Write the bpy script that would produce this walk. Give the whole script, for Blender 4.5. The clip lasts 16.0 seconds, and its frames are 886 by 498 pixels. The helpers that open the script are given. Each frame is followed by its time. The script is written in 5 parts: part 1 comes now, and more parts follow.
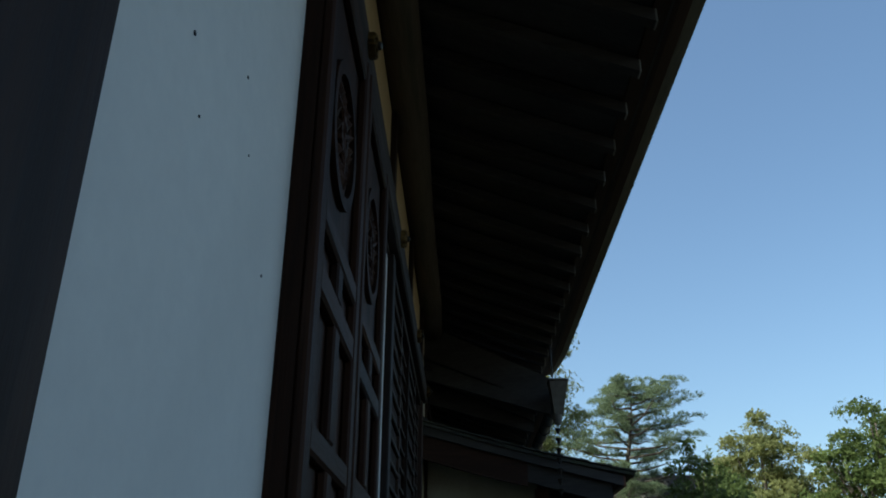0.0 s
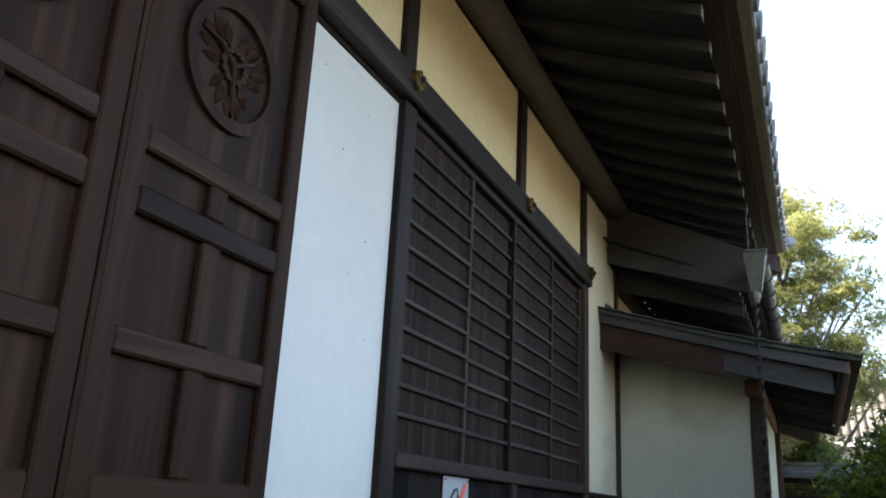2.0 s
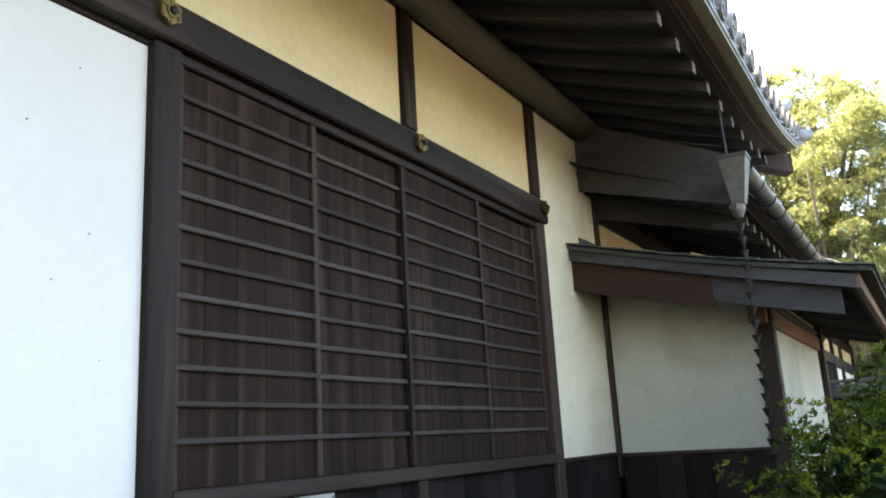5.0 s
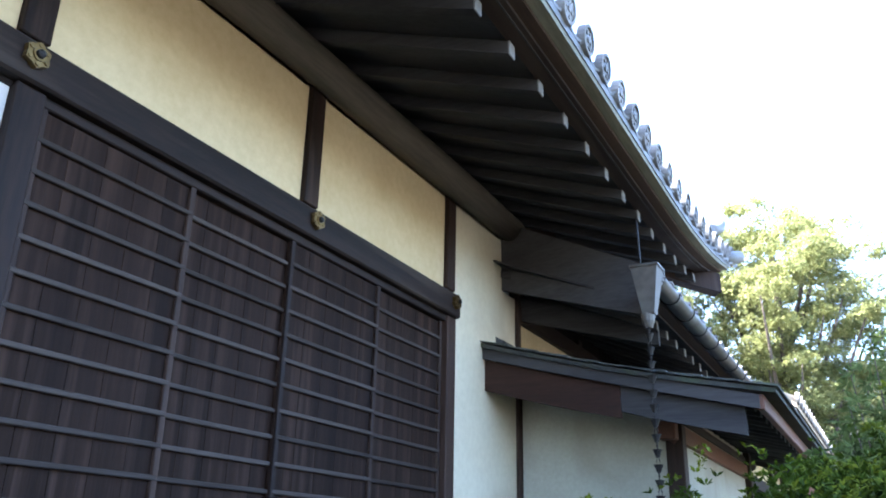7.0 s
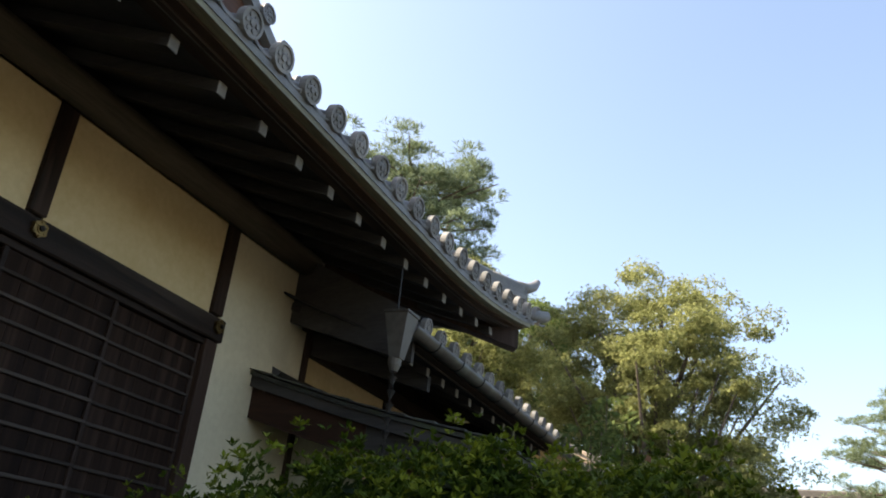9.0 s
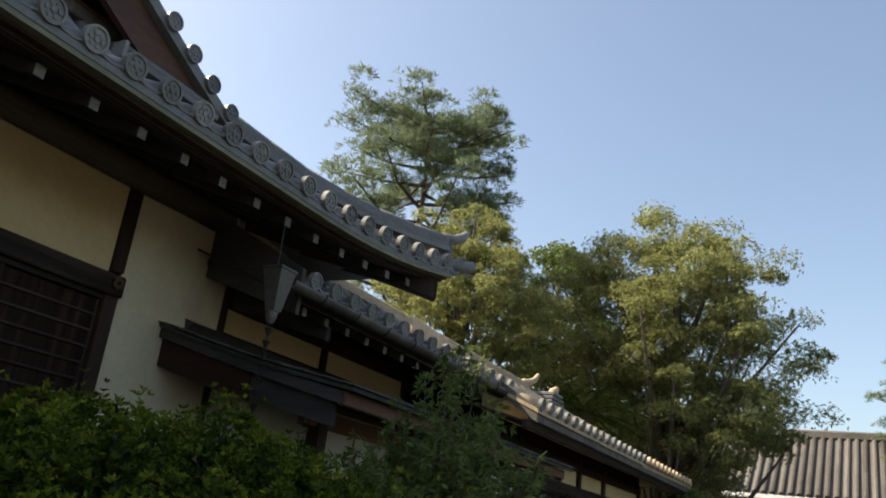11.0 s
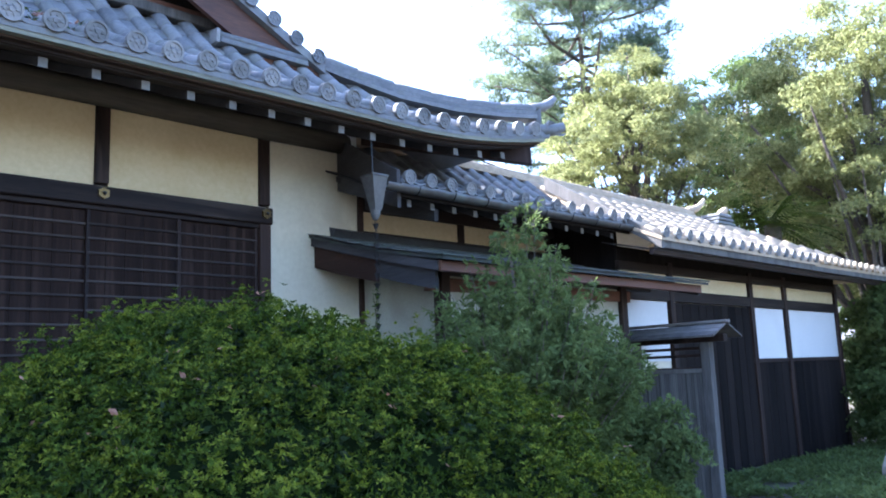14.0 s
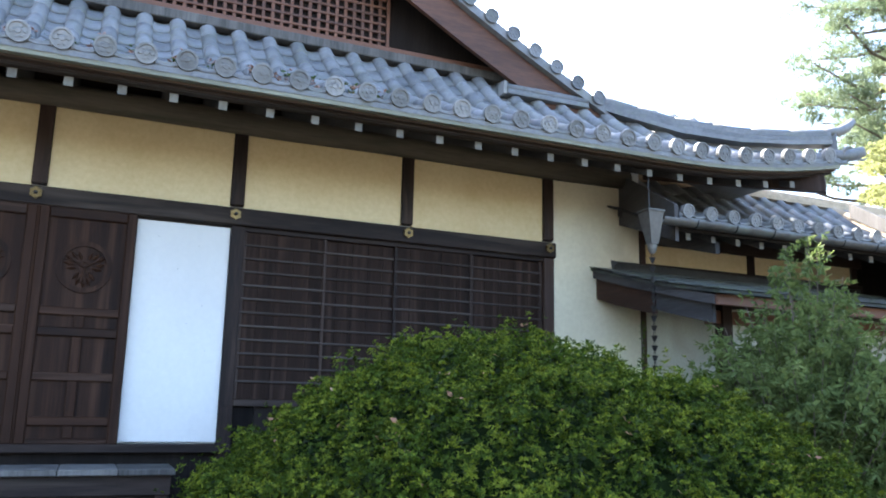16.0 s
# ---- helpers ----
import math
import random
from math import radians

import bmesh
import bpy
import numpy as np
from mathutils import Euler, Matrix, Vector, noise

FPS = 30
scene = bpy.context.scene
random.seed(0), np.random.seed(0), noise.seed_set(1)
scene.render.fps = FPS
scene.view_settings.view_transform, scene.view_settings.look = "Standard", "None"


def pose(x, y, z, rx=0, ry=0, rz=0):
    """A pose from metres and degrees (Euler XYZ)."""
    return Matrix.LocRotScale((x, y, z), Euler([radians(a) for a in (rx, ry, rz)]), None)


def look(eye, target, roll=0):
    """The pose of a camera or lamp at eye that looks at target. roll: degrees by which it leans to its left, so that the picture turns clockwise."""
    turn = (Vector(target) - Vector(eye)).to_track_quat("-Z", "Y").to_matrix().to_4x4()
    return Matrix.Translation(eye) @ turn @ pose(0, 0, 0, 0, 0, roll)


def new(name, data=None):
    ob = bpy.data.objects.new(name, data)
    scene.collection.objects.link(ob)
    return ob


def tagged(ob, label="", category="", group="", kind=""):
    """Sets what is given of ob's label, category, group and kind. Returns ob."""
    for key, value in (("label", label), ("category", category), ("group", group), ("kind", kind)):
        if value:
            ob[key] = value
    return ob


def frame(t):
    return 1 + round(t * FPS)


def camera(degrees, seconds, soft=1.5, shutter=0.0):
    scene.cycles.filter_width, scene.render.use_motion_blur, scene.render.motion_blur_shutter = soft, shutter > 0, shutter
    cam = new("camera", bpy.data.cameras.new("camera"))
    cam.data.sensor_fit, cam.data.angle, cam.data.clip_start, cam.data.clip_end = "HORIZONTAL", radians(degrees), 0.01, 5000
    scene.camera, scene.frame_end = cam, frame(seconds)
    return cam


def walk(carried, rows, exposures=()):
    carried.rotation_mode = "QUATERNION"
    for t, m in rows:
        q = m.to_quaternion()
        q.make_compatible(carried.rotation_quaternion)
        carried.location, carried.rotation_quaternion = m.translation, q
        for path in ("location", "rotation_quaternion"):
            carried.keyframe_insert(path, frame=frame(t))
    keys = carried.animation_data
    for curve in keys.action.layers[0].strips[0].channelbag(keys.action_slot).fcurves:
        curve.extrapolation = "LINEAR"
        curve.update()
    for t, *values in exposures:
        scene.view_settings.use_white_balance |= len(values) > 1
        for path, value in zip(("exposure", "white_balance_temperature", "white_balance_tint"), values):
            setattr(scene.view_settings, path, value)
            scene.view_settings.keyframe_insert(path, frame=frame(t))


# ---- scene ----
cam = camera(56.8, 16.0, 1.9)
PATH = [
    (0, (-4.579, -0.455, 1.226), (-2.754, -0.409, 2.043), 0.25),
    (0.5, (-4.129, -0.803, 1.378), (-2.304, -0.551, 2.155), -0.7),
    (1, (-3.914, -1.217, 1.35), (-2.084, -0.833, 2.06), -1.1),
    (1.5, (-3.744, -1.563, 1.249), (-2.018, -0.823, 1.938), 1.4),
    (2, (-3.421, -1.841, 1.217), (-1.685, -1.052, 1.818), 3.0),
    (2.5, (-3.111, -2.054, 1.18), (-1.349, -1.248, 1.677), -1.3),
    (3, (-2.872, -2.237, 1.181), (-1.197, -1.241, 1.63), -0.4),
    (3.5, (-2.553, -2.299, 1.256), (-0.928, -1.223, 1.704), -0.3),
    (4, (-2.295, -2.358, 1.467), (-0.608, -1.377, 1.903), -2.1),
    (4.2, (-2.251, -2.391, 1.508), (-0.565, -1.405, 1.939), -2.7),
    (6.3, (-1.789, -2.694, 1.611), (-0.085, -1.787, 2.135), -3.6),
    (6.5, (-1.754, -2.722, 1.619), (-0.043, -1.837, 2.154), -3.3),
    (7, (-1.721, -2.905, 1.479), (-0.071, -2.019, 2.181), 1.2),
    (7.5, (-1.677, -3.194, 1.492), (-0.16, -2.149, 2.27), 2.2),
    (8, (-1.553, -3.437, 1.474), (-0.032, -2.424, 2.287), 4.4),
    (8.5, (-1.524, -3.877, 1.433), (0.04, -2.901, 2.208), 8.7),
    (9, (-1.299, -4.323, 1.474), (0.365, -3.554, 2.272), 6.5),
    (9.2, (-1.211, -4.484, 1.513), (0.523, -3.809, 2.247), 7.2),
    (11.3, (-0.934, -6.189, 1.621), (0.676, -5.196, 2.271), 6.3),
    (11.5, (-0.948, -6.351, 1.608), (0.638, -5.313, 2.248), 5.5),
    (12, (-0.91, -6.668, 1.582), (0.643, -5.517, 2.096), 1.0),
    (12.5, (-1.02, -7.014, 1.578), (0.514, -5.8, 1.994), -3.4),
    (13, (-1.067, -7.32, 1.508), (0.436, -6.053, 1.878), -3.7),
    (13.5, (-1.12, -7.627, 1.488), (0.351, -6.316, 1.837), -5.4),
    (14, (-1.204, -7.997, 1.447), (0.179, -6.586, 1.754), -2.2),
    (14.5, (-1.063, -8.344, 1.431), (0.176, -6.812, 1.773), -0.9),
    (15, (-1.043, -8.67, 1.449), (0.021, -7.009, 1.776), 0.7),
    (15.5, (-1.144, -8.705, 1.449), (-0.225, -6.958, 1.768), 1.7),
    (16, (-1.24, -8.592, 1.431), (-0.476, -6.783, 1.808), 1.3),
]
EXPOSURES = [(0, 0.7, 5900, -2), (0.5, 1.15, 6050, 0), (1, 1.5, 6800, 4), (1.5, 2.25, 6900, 9), (2, 2.95, 6900, 11), (2.5, 3.0, 6900, 12),
             (3, 3.0, 6900, 12), (3.5, 3.05, 7100, 12), (4.2, 3.25, 7500, 12), (6.3, 4.1, 6300, 13), (7, 3.85, 5600, 14), (8, 3.3, 5800, 12), (8.5, 2.6, 6300, 12), (9, 1.85, 7200, 11),
             (11.5, 1.1, 7100, 9), (12, 1.4, 6600, 12), (12.5, 1.95, 6100, 15), (13, 2.65, 5400, 16), (14, 3.1, 5200, 17), (15, 3.1, 5500, 14), (16, 3.35, 6000, 12)]
walk(cam, [(t, look(eye, target, roll)) for t, eye, target, roll in PATH], EXPOSURES)

# ---- light ----
SUN_DIR = Vector((-0.25, 0.68, 0.69)).normalized()
world = bpy.data.worlds.new("sky_world")
scene.world = world
world.use_nodes = True
wt = world.node_tree
sky = wt.nodes.new("ShaderNodeTexSky")
sky.sky_type = "NISHITA"
sky.sun_disc = False
sky.sun_elevation = math.asin(SUN_DIR.z)
sky.sun_rotation = math.atan2(SUN_DIR.x, SUN_DIR.y)
sky.air_density, sky.dust_density, sky.ozone_density = 1.0, 2.6, 0.9
wt.nodes["Background"].inputs["Strength"].default_value = 0.12
wt.links.new(sky.outputs["Color"], wt.nodes["Background"].inputs["Color"])
sun = new("sun", bpy.data.lights.new("sun", "SUN"))
sun.data.energy, sun.data.angle, sun.data.color = 5.0, radians(0.6), (1.0, 0.91, 0.78)
sun.matrix_world = look(SUN_DIR * 60, (0, 0, 0))


# ---- materials ----
def surface(name, dark, light, rough=0.7, grain=14.0, patch=1.2, stretch=(1, 1, 1), bump=0.25, metal=0.0, vary=0.12, depth=0.004, stain=None, spec=0.4):
    m = bpy.data.materials.new(name)
    m.use_nodes = True
    nt = m.node_tree
    N, L = nt.nodes, nt.links
    bs = N["Principled BSDF"]
    tc = N.new("ShaderNodeTexCoord")
    mp = N.new("ShaderNodeMapping")
    mp.inputs["Scale"].default_value = stretch
    L.new(tc.outputs["Object"], mp.inputs["Vector"])
    info = N.new("ShaderNodeObjectInfo")
    shift = N.new("ShaderNodeVectorMath")
    shift.operation = "MULTIPLY_ADD"
    shift.inputs[1].default_value = (1, 1, 1)
    rnd = N.new("ShaderNodeCombineXYZ")
    mul = N.new("ShaderNodeMath")
    mul.operation = "MULTIPLY"
    mul.inputs[1].default_value = 37.0
    L.new(info.outputs["Random"], mul.inputs[0])
    for i in range(3):
        L.new(mul.outputs[0], rnd.inputs[i])
    L.new(mp.outputs[0], shift.inputs[0])
    L.new(rnd.outputs[0], shift.inputs[2])
    fine = N.new("ShaderNodeTexNoise")
    fine.inputs["Scale"].default_value, fine.inputs["Detail"].default_value, fine.inputs["Roughness"].default_value = grain, 6, 0.65
    L.new(shift.outputs[0], fine.inputs["Vector"])
    big = N.new("ShaderNodeTexNoise")
    big.inputs["Scale"].default_value, big.inputs["Detail"].default_value = patch, 4
    L.new(shift.outputs[0], big.inputs["Vector"])
    mixv = N.new("ShaderNodeMath")
    mixv.operation = "ADD"
    half = N.new("ShaderNodeMath")
    half.operation = "MULTIPLY_ADD"
    half.inputs[1].default_value, half.inputs[2].default_value = vary * 2, -vary
    L.new(info.outputs["Random"], half.inputs[0])
    avg = N.new("ShaderNodeMath")
    avg.operation = "MULTIPLY_ADD"
    avg.inputs[1].default_value = 0.5
    halfbig = N.new("ShaderNodeMath")
    halfbig.operation = "MULTIPLY"
    halfbig.inputs[1].default_value = 0.5
    L.new(big.outputs["Fac"], halfbig.inputs[0])
    L.new(fine.outputs["Fac"], avg.inputs[0])
    L.new(halfbig.outputs[0], avg.inputs[2])
    L.new(avg.outputs[0], mixv.inputs[0])
    L.new(half.outputs[0], mixv.inputs[1])
    ramp = N.new("ShaderNodeValToRGB")
    ramp.color_ramp.elements[0].position, ramp.color_ramp.elements[0].color = 0.3, (*dark, 1)
    ramp.color_ramp.elements[1].position, ramp.color_ramp.elements[1].color = 0.7, (*light, 1)
    L.new(mixv.outputs[0], ramp.inputs[0])
    out = ramp.outputs[0]
    if stain:
        col, amount, scale = stain
        sn = N.new("ShaderNodeTexNoise")
        sn.inputs["Scale"].default_value, sn.inputs["Detail"].default_value, sn.inputs["Distortion"].default_value = scale, 5, 0.6
        L.new(shift.outputs[0], sn.inputs["Vector"])
        sr = N.new("ShaderNodeValToRGB")
        sr.color_ramp.elements[0].position, sr.color_ramp.elements[0].color = 0.5, (0, 0, 0, 1)
        sr.color_ramp.elements[1].position, sr.color_ramp.elements[1].color = 0.75, (amount, amount, amount, 1)
        L.new(sn.outputs["Fac"], sr.inputs[0])
        mx = N.new("ShaderNodeMix")
        mx.data_type = "RGBA"
        L.new(sr.outputs[0], mx.inputs[0])
        L.new(out, mx.inputs[6])
        mx.inputs[7].default_value = (*col, 1)
        out = mx.outputs[2]
    L.new(out, bs.inputs["Base Color"])
    rr = N.new("ShaderNodeMapRange")
    rr.inputs["To Min"].default_value, rr.inputs["To Max"].default_value = max(rough - 0.12, 0.05), min(rough + 0.12, 1)
    L.new(fine.outputs["Fac"], rr.inputs[0])
    L.new(rr.outputs[0], bs.inputs["Roughness"])
    bs.inputs["Metallic"].default_value = metal
    bs.inputs["Specular IOR Level"].default_value = spec
    bp = N.new("ShaderNodeBump")
    bp.inputs["Strength"].default_value, bp.inputs["Distance"].default_value = bump, depth
    L.new(fine.outputs["Fac"], bp.inputs["Height"])
    L.new(bp.outputs[0], bs.inputs["Normal"])
    return m


def foliage(name, dark, light, through_light=0.35, rough=0.45):
    m = bpy.data.materials.new(name)
    m.use_nodes = True
    N, L = m.node_tree.nodes, m.node_tree.links
    bs = N["Principled BSDF"]
    geo = N.new("ShaderNodeNewGeometry")
    ramp = N.new("ShaderNodeValToRGB")
    ramp.color_ramp.elements[0].color, ramp.color_ramp.elements[1].color = (*dark, 1), (*light, 1)
    tc = N.new("ShaderNodeTexCoord")
    nz = N.new("ShaderNodeTexNoise")
    nz.inputs["Scale"].default_value, nz.inputs["Detail"].default_value = 0.9, 3
    L.new(tc.outputs["Object"], nz.inputs["Vector"])
    ad = N.new("ShaderNodeMath")
    ad.operation = "MULTIPLY_ADD"
    ad.inputs[1].default_value, ad.inputs[2].default_value = 0.55, -0.03
    L.new(geo.outputs["Random Per Island"], ad.inputs[0])
    sm = N.new("ShaderNodeMath")
    sm.operation = "MULTIPLY_ADD"
    sm.inputs[1].default_value = 0.5
    L.new(nz.outputs["Fac"], sm.inputs[0])
    L.new(ad.outputs[0], sm.inputs[2])
    L.new(sm.outputs[0], ramp.inputs[0])
    L.new(ramp.outputs[0], bs.inputs["Base Color"])
    bs.inputs["Roughness"].default_value = rough
    bs.inputs["Specular IOR Level"].default_value = 0.12
    tr = N.new("ShaderNodeBsdfTranslucent")
    L.new(ramp.outputs[0], tr.inputs["Color"])
    mx = N.new("ShaderNodeMixShader")
    mx.inputs[0].default_value = through_light
    L.new(bs.outputs[0], mx.inputs[1])
    L.new(tr.outputs[0], mx.inputs[2])
    L.new(mx.outputs[0], N["Material Output"].inputs["Surface"])
    return m


WOOD = surface("dark_wood", (0.010, 0.006, 0.0048), (0.044, 0.0262, 0.0195), 0.62, 9, 1.1, (6, 6, 0.5), 0.5, stain=((0.10, 0.065, 0.048), 0.5, 1.4), spec=0.18)
WOOD_H = surface("dark_wood_beam", (0.010, 0.0066, 0.0055), (0.040, 0.0262, 0.0205), 0.65, 9, 1.1, (0.5, 6, 6), 0.5, stain=((0.085, 0.065, 0.05), 0.5, 1.4), spec=0.18)
AGED = surface("grey_plaster", (0.30, 0.295, 0.235), (0.43, 0.42, 0.345), 0.92, 30, 0.9, (1, 1, 1), 0.15, depth=0.001, vary=0.02, stain=((0.23, 0.205, 0.15), 0.7, 1.0))
WOOD_R = surface("dark_wood_rafter", (0.024, 0.023, 0.024), (0.075, 0.071, 0.07), 0.8, 9, 1.1, (6, 0.5, 6), 0.3, spec=0.12)
DOOR = surface("door_wood", (0.006, 0.0028, 0.0018), (0.036, 0.0158, 0.0084), 0.62, 14, 1.0, (9, 9, 0.3), 0.5, stain=((0.10, 0.05, 0.03), 0.5, 1.2), spec=0.12, vary=0.06)
DOOR_H = surface("door_rail_wood", (0.005, 0.0024, 0.0016), (0.040, 0.0175, 0.0092), 0.6, 12, 1.0, (0.35, 9, 9), 0.5, stain=((0.12, 0.07, 0.048), 0.45, 1.2), spec=0.14)
PLANK = surface("shutter_plank", (0.0055, 0.003, 0.0022), (0.027, 0.0145, 0.0097), 0.75, 10, 1.3, (8, 8, 0.35), 0.5, vary=0.05, stain=((0.08, 0.048, 0.035), 0.45, 1.6), spec=0.12)
GREY_WOOD = surface("grey_wood", (0.05, 0.046, 0.041), (0.165, 0.153, 0.136), 0.85, 9, 1.2, (6, 6, 0.5), 0.6, vary=0.15)
RED_WOOD = surface("red_brown_wood", (0.055, 0.024, 0.014), (0.17, 0.075, 0.042), 0.65, 9, 1.2, (0.6, 5, 5), 0.4)
LOG = surface("weathered_log", (0.036, 0.032, 0.026), (0.12, 0.103, 0.082), 0.8, 9, 1.1, (0.5, 6, 6), 0.6, spec=0.15, stain=((0.04, 0.05, 0.036), 0.5, 1.6))
EAVE_WOOD = surface("eave_wood", (0.02625, 0.01733, 0.0126), (0.07875, 0.0525, 0.0378), 0.75, 9, 1.2, (0.5, 6, 6), 0.4, spec=0.2)
RED_DARK = surface("dark_red_wood", (0.0195, 0.00975, 0.00675), (0.06375, 0.03, 0.0195), 0.7, 9, 1.2, (5, 0.6, 5), 0.4, spec=0.2)
BATTEN = surface("dusty_batten", (0.02, 0.0155, 0.013), (0.07, 0.057, 0.049), 0.75, 9, 1.1, (0.5, 6, 6), 0.5, spec=0.15)
BLACK_BOARD = surface("charred_board", (0.0042, 0.0036, 0.0033), (0.022, 0.017, 0.0145), 0.85, 9, 0.9, (6, 6, 0.4), 0.5, vary=0.15, spec=0.08)
OCHRE = surface("ochre_plaster", (0.52, 0.405, 0.22), (0.68, 0.565, 0.35), 0.92, 18, 0.9, (1, 1, 1), 0.05, depth=0.001, vary=0.04, stain=((0.46, 0.34, 0.17), 0.5, 1.1))
WHITE = surface("white_plaster", (0.565, 0.555, 0.53), (0.65, 0.638, 0.60), 0.9, 20, 0.8, (1, 1, 1), 0.05, depth=0.001, vary=0.01, stain=((0.52, 0.51, 0.48), 0.4, 0.9))
CREAM = surface("aged_plaster", (0.56, 0.495, 0.345), (0.70, 0.635, 0.47), 0.92, 18, 0.9, (1, 1, 1), 0.05, depth=0.001, vary=0.02, stain=((0.42, 0.35, 0.24), 0.6, 1.1))
TILE = surface("roof_tile", (0.085, 0.08755, 0.08925), (0.2125, 0.2125, 0.2125), 0.5, 22, 2.4, (1, 1, 1), 0.35, vary=0.10, stain=((0.13, 0.14, 0.09), 0.5, 4.0))
TILE_END = surface("tile_end", (0.115, 0.115, 0.11), (0.27, 0.262, 0.25), 0.7, 26, 5.0, (1, 1, 1), 0.4, vary=0.12, stain=((0.12, 0.12, 0.09), 0.5, 9.0))
TILE_FAR = surface("far_roof_tile", (0.05, 0.046, 0.042), (0.13, 0.12, 0.11), 0.8, 8, 0.6, (1, 1, 1), 0.3, vary=0.15, spec=0.15)
# far wing's tile raised and warmed: sunlight put into the base colour
TILE_LIT = surface("roof_tile_sunlit", (0.31, 0.24, 0.16), (0.50, 0.395, 0.27), 0.85, 22, 2.4, (1, 1, 1), 0.35, vary=0.12, spec=0.12, stain=((0.15, 0.14, 0.10), 0.5, 4.0))
SHINGLE = surface("mossy_shingle", (0.021, 0.0224, 0.021), (0.084, 0.0875, 0.077), 0.85, 30, 3.0, (1, 1, 1), 0.9, depth=0.012, stain=((0.06, 0.085, 0.03), 0.6, 5.0))
COPPER = surface("aged_copper", (0.05, 0.046, 0.042), (0.13, 0.12, 0.105), 0.55, 20, 2.0, (1, 1, 1), 0.2, metal=0.5, stain=((0.17, 0.20, 0.18), 0.5, 3.0))
# near-black and dull: stands in for the shade between the bush's leaves
HEART = surface("bush_inner_shade", (0.006, 0.010, 0.004), (0.016, 0.024, 0.008), 1.0, 40, 3.0, (1, 1, 1), 0.8, spec=0.0)
TIP = surface("pale_rafter_end", (0.125, 0.125, 0.12), (0.225, 0.225, 0.215), 0.85, 30, 6.0, spec=0.15)
IRON = surface("dark_metal", (0.015, 0.015, 0.016), (0.05, 0.048, 0.046), 0.5, 25, 3.0, (1, 1, 1), 0.2, metal=0.6)
BRASS = surface("old_brass", (0.095, 0.062, 0.022), (0.25, 0.17, 0.068), 0.45, 40, 8.0, (1, 1, 1), 0.3, metal=0.8)
MOSS_WOOD = surface("pale_eave_strip", (0.12, 0.12, 0.09), (0.288, 0.282, 0.204), 0.85, 12, 1.5, (0.6, 5, 5), 0.4)
STONE = surface("step_stone", (0.15, 0.14, 0.125), (0.34, 0.32, 0.29), 0.9, 40, 1.8, (1, 1, 1), 0.7, depth=0.01, stain=((0.12, 0.13, 0.08), 0.5, 2.5))
EARTH = surface("earth", (0.03, 0.026, 0.018), (0.085, 0.07, 0.05), 0.95, 20, 0.5, (1, 1, 1), 0.8, depth=0.02, stain=((0.035, 0.055, 0.018), 0.8, 0.35))
BARK = surface("bark", (0.05, 0.04, 0.03), (0.17, 0.135, 0.105), 0.95, 12, 2.0, (4, 4, 0.8), 1.0, depth=0.03)
STEEL = surface("sign_plate", (0.42, 0.43, 0.44), (0.50, 0.51, 0.52), 0.4, 30, 2.0, (1, 1, 1), 0.05, metal=0.3)
RED = surface("sign_red", (0.75, 0.10, 0.06), (0.82, 0.15, 0.09), 0.5, 30, 2.0)
INK = surface("sign_ink", (0.035, 0.04, 0.05), (0.06, 0.065, 0.075), 0.5, 30, 2.0)
PALE = surface("sign_white", (0.75, 0.75, 0.74), (0.82, 0.82, 0.81), 0.5, 30, 2.0)
AZALEA = foliage("azalea_leaf", (0.007, 0.019, 0.002), (0.078, 0.120, 0.010), 0.3, 0.65)
AZALEA_TIP = foliage("azalea_young_leaf", (0.032, 0.056, 0.004), (0.20, 0.235, 0.02), 0.33, 0.65)
# darkened copy of the azalea leaf: shade inside the mound put into the colour
AZALEA_IN = foliage("azalea_shaded_leaf", (0.008, 0.017, 0.004), (0.022, 0.042, 0.009), 0.2)
DRY = foliage("dry_leaf", (0.22, 0.10, 0.06), (0.45, 0.26, 0.18), 0.3)
SHRUB = foliage("shrub_leaf", (0.036, 0.062, 0.018), (0.19, 0.24, 0.075), 0.4, 0.6)
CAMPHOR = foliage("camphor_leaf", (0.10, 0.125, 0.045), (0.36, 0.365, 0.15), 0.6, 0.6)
PINE = foliage("pine_needle", (0.07, 0.10, 0.06), (0.22, 0.27, 0.15), 0.45, 0.6)
DEEP = foliage("deep_leaf", (0.045, 0.075, 0.025), (0.17, 0.215, 0.065), 0.5, 0.6)


# ---- mesh helpers ----
def part(name, bm, material, parent=None, label="", smooth=False, at=None):
    me = bpy.data.meshes.new(name)
    bm.to_mesh(me)
    bm.free()
    me.materials.append(material)
    if smooth:
        me.polygons.foreach_set("use_smooth", [True] * len(me.polygons))
    ob = new(name, me)
    if parent is not None:
        ob.parent = parent
    if at is not None:
        ob.matrix_basis = at
    if label:
        ob["label"] = label
    return ob


def share(name, me, parent, at, label=""):
    ob = new(name, me)
    ob.parent = parent
    ob.matrix_basis = at
    if label:
        ob["label"] = label
    return ob


def empty(name, x, y, z, label, category, group="", kind=""):
    ob = new(name)
    ob.matrix_basis = pose(x, y, z)
    bpy.context.view_layer.update()
    return tagged(ob, label, category, group, kind)


